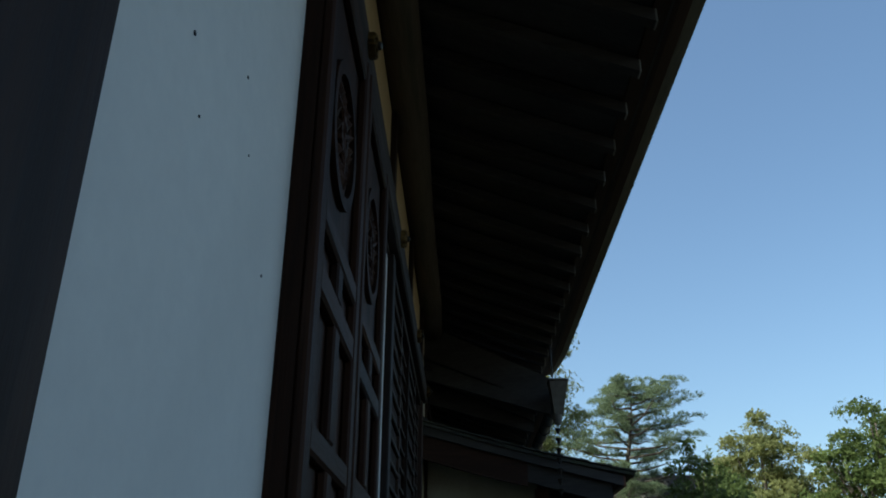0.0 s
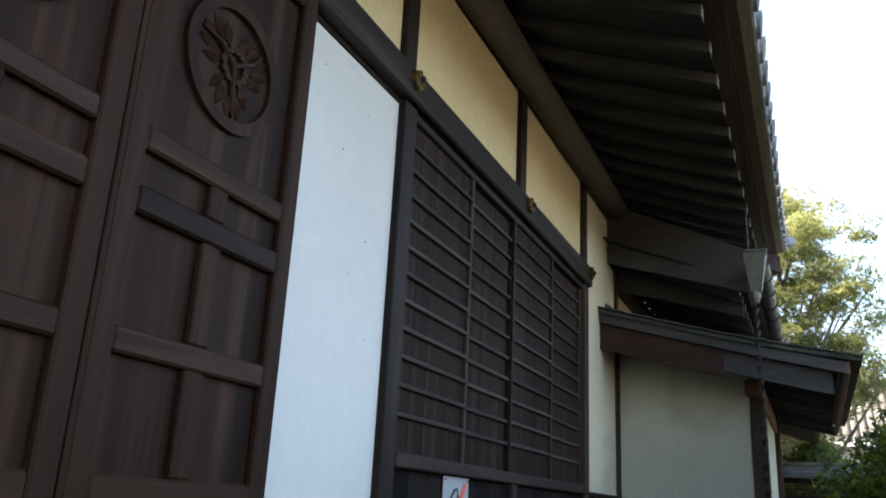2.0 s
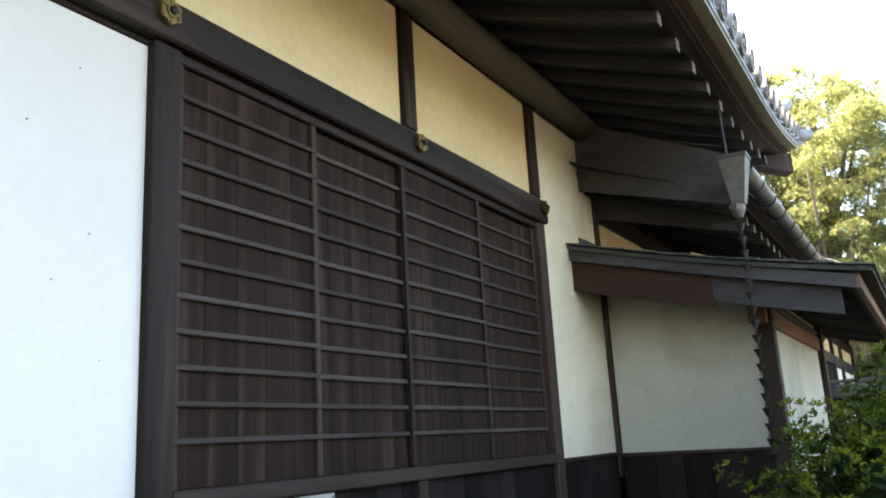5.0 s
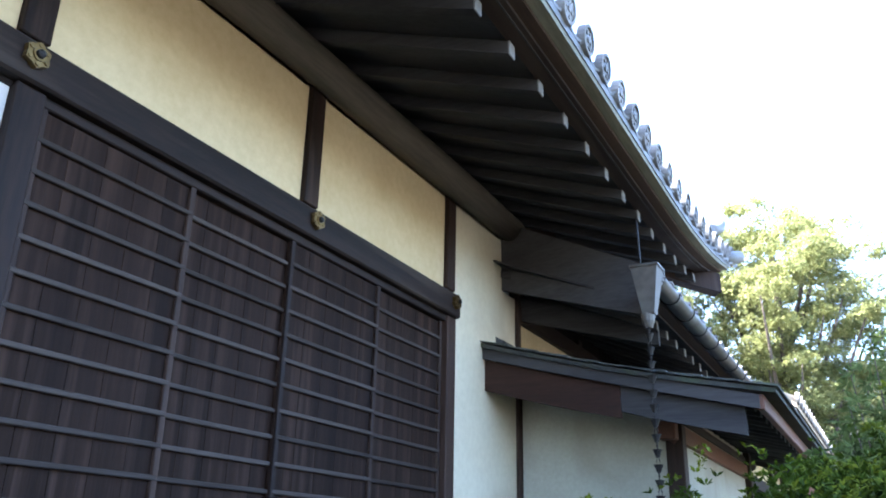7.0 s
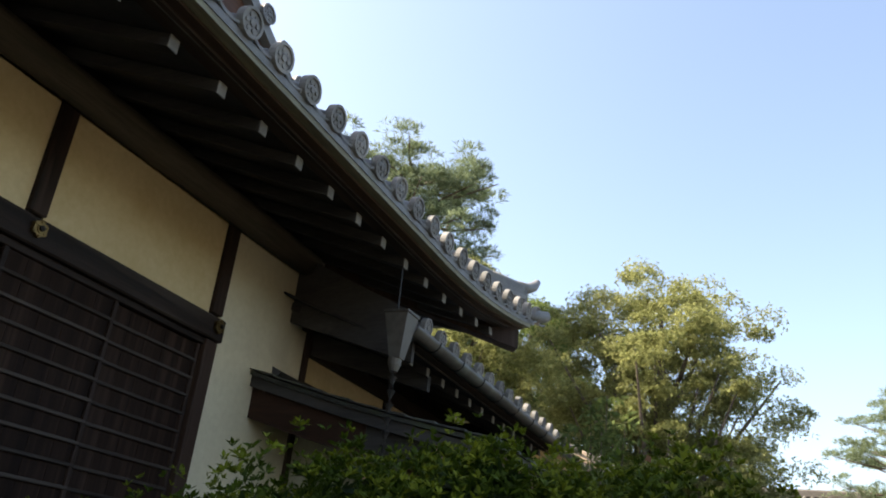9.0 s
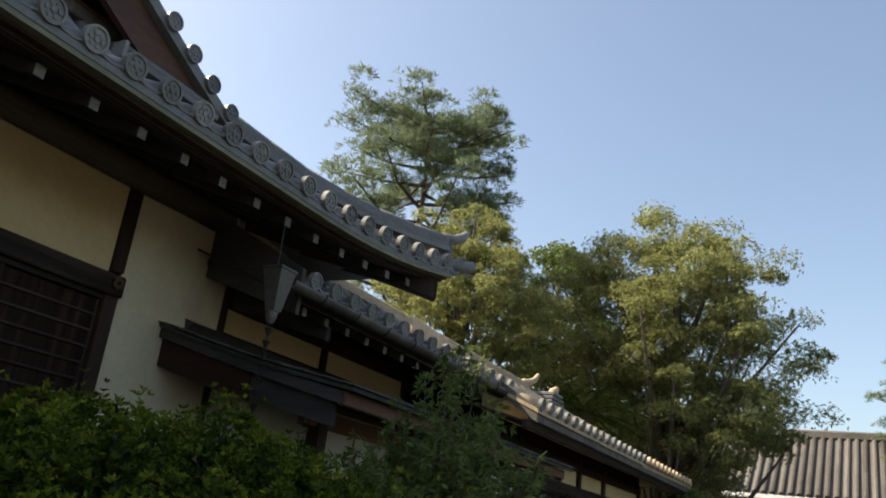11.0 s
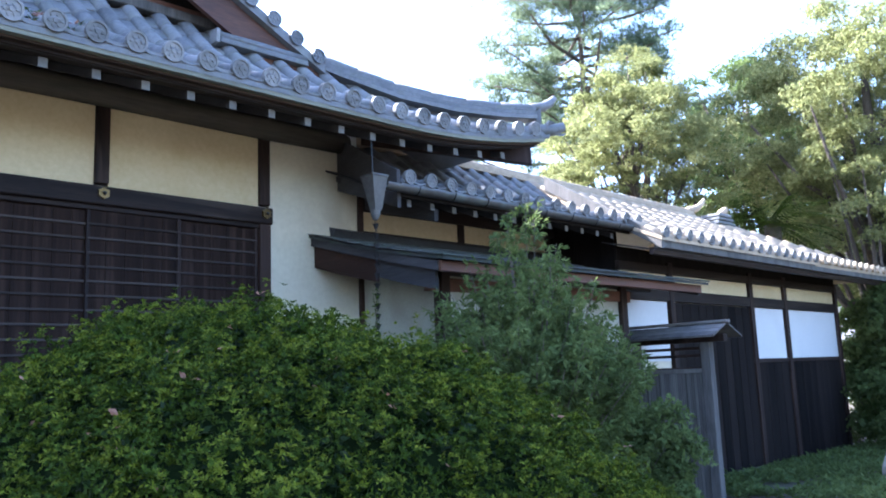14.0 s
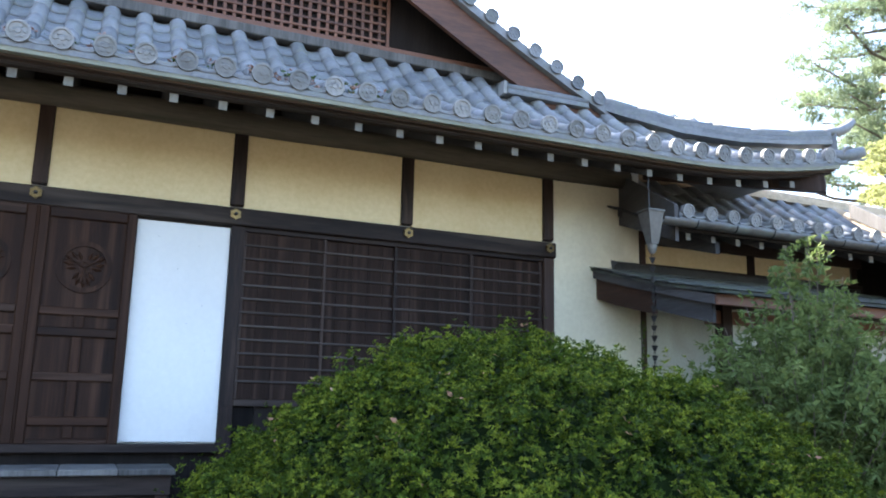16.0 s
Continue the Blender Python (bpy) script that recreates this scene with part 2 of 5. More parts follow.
def box(bm, x0, x1, y0, y1, z0, z1, bevel=0.0):
    v = [bm.verts.new(p) for p in ((x0, y0, z0), (x1, y0, z0), (x1, y1, z0), (x0, y1, z0), (x0, y0, z1), (x1, y0, z1), (x1, y1, z1), (x0, y1, z1))]
    fs = [bm.faces.new([v[i] for i in q]) for q in ((3, 2, 1, 0), (4, 5, 6, 7), (0, 1, 5, 4), (1, 2, 6, 5), (2, 3, 7, 6), (3, 0, 4, 7))]
    if bevel:
        bmesh.ops.bevel(bm, geom=list({e for f in fs for e in f.edges}), offset=bevel, segments=1, affect="EDGES")
    return v


def bm_box(x0, x1, y0, y1, z0, z1, bevel=0.006):
    bm = bmesh.new()
    box(bm, x0, x1, y0, y1, z0, z1, bevel)
    return bm


def hexa(bm, lower, upper):
    """A solid between two quads of points given in the same order."""
    a = [bm.verts.new(p) for p in lower]
    b = [bm.verts.new(p) for p in upper]
    n = len(a)
    bm.faces.new(a[::-1])
    bm.faces.new(b)
    for i in range(n):
        bm.faces.new((a[i], a[(i + 1) % n], b[(i + 1) % n], b[i]))
    bmesh.ops.recalc_face_normals(bm, faces=bm.faces[:])


def tube(bm, pts, radii, sides=10, caps=True):
    rings = []
    for i, (p, r) in enumerate(zip(pts, radii)):
        p = Vector(p)
        a = Vector(pts[max(i - 1, 0)])
        b = Vector(pts[min(i + 1, len(pts) - 1)])
        q = (b - a).normalized().to_track_quat("Z", "X")
        rings.append([bm.verts.new(p + q @ Vector((r * math.cos(2 * math.pi * k / sides), r * math.sin(2 * math.pi * k / sides), 0))) for k in range(sides)])
    for u, v in zip(rings, rings[1:]):
        for k in range(sides):
            bm.faces.new((u[k], u[(k + 1) % sides], v[(k + 1) % sides], v[k]))
    if caps:
        bm.faces.new(rings[0][::-1])
        bm.faces.new(rings[-1])


def ring(bm, c, r0, r1, y0, y1, sides=32):
    """A flat ring standing in the xz plane, between two radii, from y0 (front) to y1."""
    v = []
    for r, y in ((r0, y1), (r0, y0), (r1, y0), (r1, y1)):
        v.append([bm.verts.new((c[0] + r * math.cos(2 * math.pi * k / sides), y, c[1] + r * math.sin(2 * math.pi * k / sides))) for k in range(sides)])
    for a in range(3):
        for k in range(sides):
            bm.faces.new((v[a][k], v[a][(k + 1) % sides], v[a + 1][(k + 1) % sides], v[a + 1][k]))
    bmesh.ops.recalc_face_normals(bm, faces=bm.faces[:])


def disc(bm, c, r, y0, y1, sides=18):
    a = [bm.verts.new((c[0] + r * math.cos(2 * math.pi * k / sides), y0, c[1] + r * math.sin(2 * math.pi * k / sides))) for k in range(sides)]
    b = [bm.verts.new((c[0] + r * math.cos(2 * math.pi * k / sides), y1, c[1] + r * math.sin(2 * math.pi * k / sides))) for k in range(sides)]
    bm.faces.new(a)
    bm.faces.new(b[::-1])
    for k in range(sides):
        bm.faces.new((a[k], b[k], b[(k + 1) % sides], a[(k + 1) % sides]))
    bmesh.ops.recalc_face_normals(bm, faces=bm.faces[:])


# ---- ground ----
def ground_z(x, y):
    a = min(max((-2.5 - y) / 4.5, 0), 1)
    b = min(max((x - 5) / 5, 0), 1)
    return -0.05 - 0.3 * a * a * (3 - 2 * a) - 0.3 * b * b * (3 - 2 * b) * (1 - a)


def build_ground():
    bm = bmesh.new()
    xs = [-3000, -300, -60] + [-20 + 1.0 * i for i in range(66)] + [80, 300, 3000]
    ys = [-3000, -300, -60] + [-24 + 1.0 * i for i in range(50)] + [60, 300, 3000]
    g = [[bm.verts.new((x, y, ground_z(x, y) + 0.02 * noise.noise((x * 0.7, y * 0.7, 0)))) for y in ys] for x in xs]
    for i in range(len(xs) - 1):
        for j in range(len(ys) - 1):
            bm.faces.new((g[i][j], g[i + 1][j], g[i + 1][j + 1], g[i][j + 1]))
    ob = part("ground", bm, EARTH, smooth=True)
    tagged(ob, "bare brown garden earth with patches of moss", "ground", kind="structure")


build_ground()

# ---- roof pieces ----
def strip_parts(path, r, bulge, width_deg, seg=0.30, step=0.012, sides=6):
    """The tiles laid one over the next along a path of (y, z), each an arc across x, as lists of points and faces. bulge 1: cover tiles, -1: pans."""
    pts = [Vector((0, y, z)) for y, z in path]
    lens = [0]
    for a, b in zip(pts, pts[1:]):
        lens.append(lens[-1] + (b - a).length)

    def at(s):
        s = min(max(s, 0), lens[-1])
        for i in range(len(pts) - 1):
            if s <= lens[i + 1] + 1e-9:
                d = (pts[i + 1] - pts[i]).normalized()
                return pts[i] + d * (s - lens[i]), d
    n = max(1, round(lens[-1] / seg))
    span = radians(width_deg)
    tiles = []
    for k in range(n):
        verts, faces = [], []
        for s, grow in ((k * lens[-1] / n, step), ((k + 1) * lens[-1] / n, -step * 0.3)):
            p, d = at(s)
            up = Vector((1, 0, 0)).cross(d)
            if up.z < 0:
                up = -up
            for inner in (0, 0.014):
                for j in range(sides + 1):
                    a = -span / 2 + span * j / sides
                    q = r - inner if bulge > 0 else r + inner
                    h = (q + grow) * math.cos(a) - r * math.cos(span / 2) if bulge > 0 else r * 1.0 - q * math.cos(a) + grow
                    verts.append(p + Vector(((q + (grow if bulge > 0 else 0)) * math.sin(a), 0, 0)) + up * h)
        w = sides + 1
        for j in range(sides):
            faces.append((j, j + 1, 2 * w + j + 1, 2 * w + j))
            faces.append((j, w + j, w + j + 1, j + 1))
        tiles.append((verts, faces))
    return tiles


def tile_meshes(name, tiles, material):
    out = []
    for verts, faces in tiles:
        me = bpy.data.meshes.new(name)
        me.from_pydata([tuple(v) for v in verts], [], faces)
        me.materials.append(material)
        me.polygons.foreach_set("use_smooth", [True] * len(me.polygons))
        me.update()
        out.append(me)
    return out


class TileField:
    """Gathers the tiles too many or too far to stand singly into one mesh."""

    def __init__(self):
        self.verts, self.faces = [], []

    def add(self, tiles, m):
        for verts, faces in tiles:
            b = len(self.verts)
            self.verts += [tuple(m @ v) for v in verts]
            self.faces += [tuple(b + i for i in f) for f in faces]

    def put(self, parent, material):
        me = bpy.data.meshes.new("tile_field")
        me.from_pydata(self.verts, [], self.faces)
        me.materials.append(material)
        me.polygons.foreach_set("use_smooth", [True] * len(me.polygons))
        ob = new("tile_field", me)
        ob.parent = parent
        ob["kind"] = "stuff"


def disc_mesh(name, r, material=TILE, depth=0.05):
    """The round end of an eave tile: a rim, a sunk field and a raised crest."""
    bm = bmesh.new()
    disc(bm, (0, 0), r * 0.97, 0.012, depth, 20)
    ring(bm, (0, 0), r * 0.80, r, 0.0, depth, 20)
    disc(bm, (0, 0), r * 0.22, 0.002, 0.02, 10)
    for k in range(6):
        a = k * math.pi / 3
        disc(bm, (r * 0.5 * math.cos(a), r * 0.5 * math.sin(a)), r * 0.16, 0.004, 0.02, 8)
    me = bpy.data.meshes.new(name)
    bm.to_mesh(me)
    bm.free()
    me.materials.append(material)
    return me


def pan_end_mesh():
    """The curved front lip of a pan tile at the eave."""
    bm = bmesh.new()
    rows = []
    for k in range(9):
        a = radians(-30 + 60 * k / 8)
        x = 0.19 * math.sin(a)
        z = 0.19 * (1 - math.cos(a))
        rows.append([bm.verts.new(p) for p in ((x, 0, z + 0.022), (x, 0, -0.026), (x, 0.03, -0.026), (x, 0.03, z + 0.022))])
    for a, b in zip(rows, rows[1:]):
        for j in range(4):
            bm.faces.new((a[j], a[(j + 1) % 4], b[(j + 1) % 4], b[j]))
    bmesh.ops.recalc_face_normals(bm, faces=bm.faces[:])
    me = bpy.data.meshes.new("pan_end")
    bm.to_mesh(me)
    bm.free()
    me.materials.append(TILE)
    return me


def ridge_layers(put, pts, layers, cap, tile):
    """A ridge built of stacked flat courses under a round cap, along pts (its top line). layers: half widths, from the top down."""
    ps = [Vector(p) for p in pts]
    z = -cap
    for w in layers:
        bm = bmesh.new()
        rows = []
        for i, p in enumerate(ps):
            d = (ps[min(i + 1, len(ps) - 1)] - ps[max(i - 1, 0)])
            s = Vector((d.y, -d.x, 0)).normalized() * w
            rows.append([bm.verts.new(q) for q in (p + s + Vector((0, 0, z)), p - s + Vector((0, 0, z)), p - s + Vector((0, 0, z - 0.05)), p + s + Vector((0, 0, z - 0.05)))])
        for a, b in zip(rows, rows[1:]):
            for j in range(4):
                bm.faces.new((a[j], a[(j + 1) % 4], b[(j + 1) % 4], b[j]))
        bm.faces.new(rows[0])
        bm.faces.new(rows[-1][::-1])
        bmesh.ops.recalc_face_normals(bm, faces=bm.faces[:])
        put("ridge_course", bm, tile)
        z -= 0.056
    L = sum((b - a).length for a, b in zip(ps, ps[1:]))
    n = max(2, round(L / 0.45))
    cum = [0]
    for a, b in zip(ps, ps[1:]):
        cum.append(cum[-1] + (b - a).length)

    def at(s):
        for i in range(len(ps) - 1):
            if s <= cum[i + 1] + 1e-6:
                return ps[i].lerp(ps[i + 1], (s - cum[i]) / (cum[i + 1] - cum[i]))
    for k in range(n):
        bm = bmesh.new()
        q = [at(L * (k + f) / n) - Vector((0, 0, cap)) for f in (0, 0.5, 1)]
        tube(bm, q, [cap, cap * 0.98, cap * 0.94], 10)
        put("ridge_cap", bm, tile, "", True)


# ---- the hall ----
CX = -1.9                      # middle of the entrance
POSTS = [-3.8, -1.86, 0.02, 1.925, 3.78]


def build_hall():
    hall = empty("temple_hall", CX, 0, 0, "old timber temple hall with ochre plaster and grey tiled roof", "building")
    base = pose(-CX, 0, 0)

    def P(name, bm, mat, label="", smooth=False):
        return part(name, bm, mat, hall, label, smooth, base)

    # body behind the facade
    P("wall", bm_box(-10.6, 5.2, 0.06, 0.20, -0.4, 4.75, 0), WHITE, "inner white plastered wall")
    P("side_wall", bm_box(5.06, 5.2, 0.20, 9.0, -0.4, 4.75, 0), WHITE)
    P("side_wall", bm_box(-10.6, -10.46, 0.20, 9.0, -0.4, 4.75, 0), WHITE)
    P("back_wall", bm_box(-10.6, 5.2, 9.0, 9.14, -0.4, 4.75, 0), WHITE)
    # posts
    for x in POSTS + [-5.7, -7.6, -9.5]:
        P("post", bm_box(x - 0.07, x + 0.07, -0.035, 0.075, 3.46, 4.3), WOOD)
        if x in (-3.8, 0.02, 3.78) or x < -4:
            s = 0.025 if x == 0.02 else (-0.045 if x == -3.8 else 0.0)
            P("post", bm_box(x + s - (0.32 if x == -3.8 else 0.07), x + s + 0.07, -0.03 if x == -3.8 else -0.045, 0.075, 0.9, 3.235), WOOD)
    # long beams: the lintel rail with its cap, and the round plate log under the eaves
    P("lintel_beam", bm_box(-10.6, 3.86, -0.082, 0.06, 3.235, 3.422, 0.012), WOOD_H)
    bm = bmesh.new()
    n = 14
    tube(bm, [(-10.7 + 15.6 * i / n, -0.10, 4.345) for i in range(n + 1)], [0.125 + 0.008 * math.sin(i * 2.1) for i in range(n + 1)], 14)
    P("plate_log", bm, LOG, "round weathered log under the rafters", True)
    P("wall_plate", bm_box(-10.6, 5.0, 0.0, 0.05, 4.25, 4.75, 0), WOOD_H)
    # ochre panels over the lintel
    xs = [-9.5, -7.6, -5.7] + POSTS
    for a, b in zip(xs, xs[1:]):
        P("ochre_panel", bm_box(a + 0.07, b - 0.07, 0.0, 0.055, 3.42, 4.28, 0.004), OCHRE, "ochre plaster panel, paler towards the bottom edge")
    # wall right of the shutters, stepped at the top
    bm = bmesh.new()
    box(bm, 3.85, 4.86, 0.0, 0.055, 1.412, 4.28)
    box(bm, 4.86, 5.14, 0.0, 0.055, 1.412, 3.765)
    P("plaster_wall", bm, CREAM, "cream plaster wall at the corner")
    P("corner_post", bm_box(5.14, 5.22, -0.03, 0.06, 1.2, 4.2), WOOD)
    # white panels beside the doors
    for x0, x1 in ((-0.94, -0.025), (-3.79, -2.69)):
        P("white_panel", bm_box(x0, x1, -0.004, 0.055, 1.03, 3.212, 0.003), WHITE, "smooth white plaster panel with a few specks")
        P("panel_lintel", bm_box(x0 - 0.03, x1, -0.02, 0.056, 3.212, 3.235, 0.004), WOOD_H)
    bm = bmesh.new()
    rng = random.Random(3)
    for i in range(9):
        x, z, s = rng.uniform(-3.6, -2.75), rng.uniform(1.3, 2.6), rng.uniform(0.002, 0.005)
        disc(bm, (x, z), s, -0.0065, -0.0045, 7)
    for i in range(6):
        x, z, s = rng.uniform(-0.9, -0.1), rng.uniform(1.8, 3.1), rng.uniform(0.002, 0.004)
        disc(bm, (x, z), s, -0.0065, -0.0045, 7)
    P("nail_speck", bm, IRON)["kind"] = "stuff"
    P("door_sill", bm_box(-3.85, 0.11, -0.10, 0.06, 0.93, 1.01, 0.008), WOOD_H)
    P("skirting_board", bm_box(-10.6, 5.14, -0.005, 0.05, -0.3, 0.93, 0), BLACK_BOARD)
    # plain plaster further along
    P("plaster_wall", bm_box(-10.4, -4.16, -0.002, 0.055, 0.93, 3.235, 0), WHITE, "plain white plaster wall")

    # door leaves
    def leaf(x0, x1):
        d = part("door", bm_box(x0, x1, 0.035, 0.12, 1.01, 3.235, 0), DOOR, hall, "closed dark panelled door leaf with a carved round crest", False, base @ pose(0, -0.09, 0))
        s = 0.088
        mid = (x0 + x1) / 2

        def D(name, bm, label="", mat=DOOR):
            return part(name, bm, mat, d, label)
        for a, b in ((x0, x0 + s), (x1 - s, x1)):
            D("stile", bm_box(a, b, 0.0, 0.035, 1.01, 3.235, 0.008))
        for z0, z1 in ((1.01, 1.06), (1.175, 1.256), (1.585, 1.663), (2.0, 2.085), (2.2, 2.275), (3.135, 3.235)):
            D("rail", bm_box(x0 + s, x1 - s, 0.002, 0.035, z0, z1, 0.009), "", DOOR_H)
        for z0, z1 in ((1.06, 1.175), (1.256, 1.585), (1.663, 2.0), (2.085, 2.2)):
            D("muntin", bm_box(mid - 0.045, mid + 0.045, 0.004, 0.035, z0, z1, 0.007))
        # crest: rim and leaf shapes
        c = (mid, 2.67)
        bm = bmesh.new()
        ring(bm, c, 0.205, 0.25, 0.014, 0.036, 40)
        D("crest_rim", bm)
        bm = bmesh.new()
        rr = random.Random(5)
        for k in range(3):
            a = -math.pi / 2 + k * 2 * math.pi / 3
            for j in range(5):
                b = a + (j - 2) * 0.33
                rad = 0.13 + 0.03 * math.cos(j - 2)
                px, pz = c[0] + rad * math.cos(b), c[1] + rad * math.sin(b)
                u = Vector((math.cos(b), 0, math.sin(b)))
                w = Vector((-u.z, 0, u.x)) * 0.022
                t0 = Vector((px, 0.03, pz))
                vv = [bm.verts.new(t0 + q) for q in (-u * 0.055, w - u * 0.01, u * 0.05, -w - u * 0.01)]
                top = bm.verts.new(t0 + Vector((0, -0.020, 0)))
                for i in range(4):
                    bm.faces.new((vv[i], vv[(i + 1) % 4], top))
            tube(bm, [(c[0], 0.028, c[1]), (c[0] + 0.1 * math.cos(a), 0.02, c[1] + 0.1 * math.sin(a)), (c[0] + 0.19 * math.cos(a + 0.15), 0.028, c[1] + 0.19 * math.sin(a + 0.15))], [0.012, 0.01, 0.006], 6)
        for k in range(12):
            a = k * math.pi / 6
            disc(bm, (c[0] + 0.06 * math.cos(a), c[1] + 0.06 * math.sin(a)), 0.016, 0.018, 0.036, 8)
        bmesh.ops.recalc_face_normals(bm, faces=bm.faces[:])
        D("crest", bm, "carved leaf crest")["kind"] = "stuff"
    leaf(-1.822, -0.945)
    leaf(-2.69, -1.84)
    P("astragal", bm_box(-1.84, -1.822, -0.096, 0.05, 1.01, 3.235, 0.005), DOOR)

    # sliding shutters: four panels of upright planks with thin battens across
    P("shutter_sill", bm_box(0.11, 3.71, -0.06, 0.05, 1.385, 1.457, 0.008), WOOD_H)
    P("shutter_head", bm_box(0.11, 3.71, -0.03, 0.05, 3.185, 3.235, 0.006), WOOD_H)
    for i, (x0, x1) in enumerate(((0.11, 1.01), (0.965, 1.84), (1.79, 2.76), (2.745, 3.70))):
        y = (-0.012, 0.012, -0.012, 0.014)[i]
        s = part("shutter", bm_box(x0, x1, y + 0.012, y + 0.020, 1.457, 3.185, 0), PLANK, hall, "dark plank shutter with thin horizontal battens", False, base)
        n = 5
        for k in range(n):
            a, b = x0 + (x1 - x0) * k / n, x0 + (x1 - x0) * (k + 1) / n
            part("plank", bm_box(a + 0.0008, b - 0.0008, y + 0.004, y + 0.012, 1.46, 3.18, 0.0012), PLANK, s)
        for k in range(11):
            z = 1.637 + 0.1407 * k
            if z < 3.12:
                part("batten", bm_box(x0 + 0.01, x1 - 0.01, y - 0.019, y + 0.004, z - 0.0115, z + 0.0115, 0.004), BATTEN, s)
        for a, b in ((x0, x0 + 0.035), (x1 - 0.035, x1)):
            part("stile", bm_box(a, b, y - 0.016, y + 0.006, 1.457, 3.185, 0.004), WOOD, s)
    # boards below the shutters
    x = 0.11
    k = 0
    while x < 5.1:
        w = 0.225
        P("dado_board", bm_box(x + 0.002, min(x + w, 5.14) - 0.002, -0.012, -0.005, 0.05, 1.385 if x < 3.7 else 1.378, 0.003), BLACK_BOARD)
        x += w
        k += 1
    for x in (0.92 + 0.92, 3.78, 0.03):
        P("dado_batten", bm_box(x - 0.04, x + 0.05, -0.05, 0.0, 0.02, 1.385, 0.006), WOOD)
    P("dado_cap", bm_box(3.85, 5.14, -0.03, 0.0, 1.38, 1.412, 0.004), WOOD_H)
    # six-petalled nail covers on the lintel
    for x in (-3.8, -1.875, 0.0, 1.92, 3.76):
        bm = bmesh.new()
        pts = []
        for k in range(24):
            a = 2 * math.pi * k / 24
            r = 0.054 + 0.006 * math.cos(6 * a)
            pts.append((x + r * math.sin(a), r * math.cos(a)))
        f = [bm.verts.new((px, -0.110, 3.345 + pz)) for px, pz in pts]
        b = [bm.verts.new((px, -0.083, 3.345 + pz)) for px, pz in pts]
        bm.faces.new(f)
        for k in range(24):
            bm.faces.new((f[k], b[k], b[(k + 1) % 24], f[(k + 1) % 24]))
        ring(bm, (x, 3.345), 0.020, 0.030, -0.119, -0.107, 16)
        for k in range(6):
            a = 2 * math.pi * k / 6
            disc(bm, (x + 0.043 * math.sin(a), 3.345 + 0.043 * math.cos(a)), 0.010, -0.116, -0.107, 8)
        bmesh.ops.recalc_face_normals(bm, faces=bm.faces[:])
        cov = P("nail_cover", bm, BRASS, "gilt six-petalled nail cover")
        bm = bmesh.new()
        tube(bm, [(x, -0.107, 3.345), (x, -0.132, 3.345), (x, -0.139, 3.345)], [0.019, 0.018, 0.008], 12)
        part("boss", bm, IRON, cov)
    build_hall_roof(hall, base)


def eave_lift(x):
    u = max(abs(x - CX) - 6.3, 0) / 2.6
    return 0.30 * u * u


EAVE_R = 6.95
EAVE_L = 2 * CX - EAVE_R


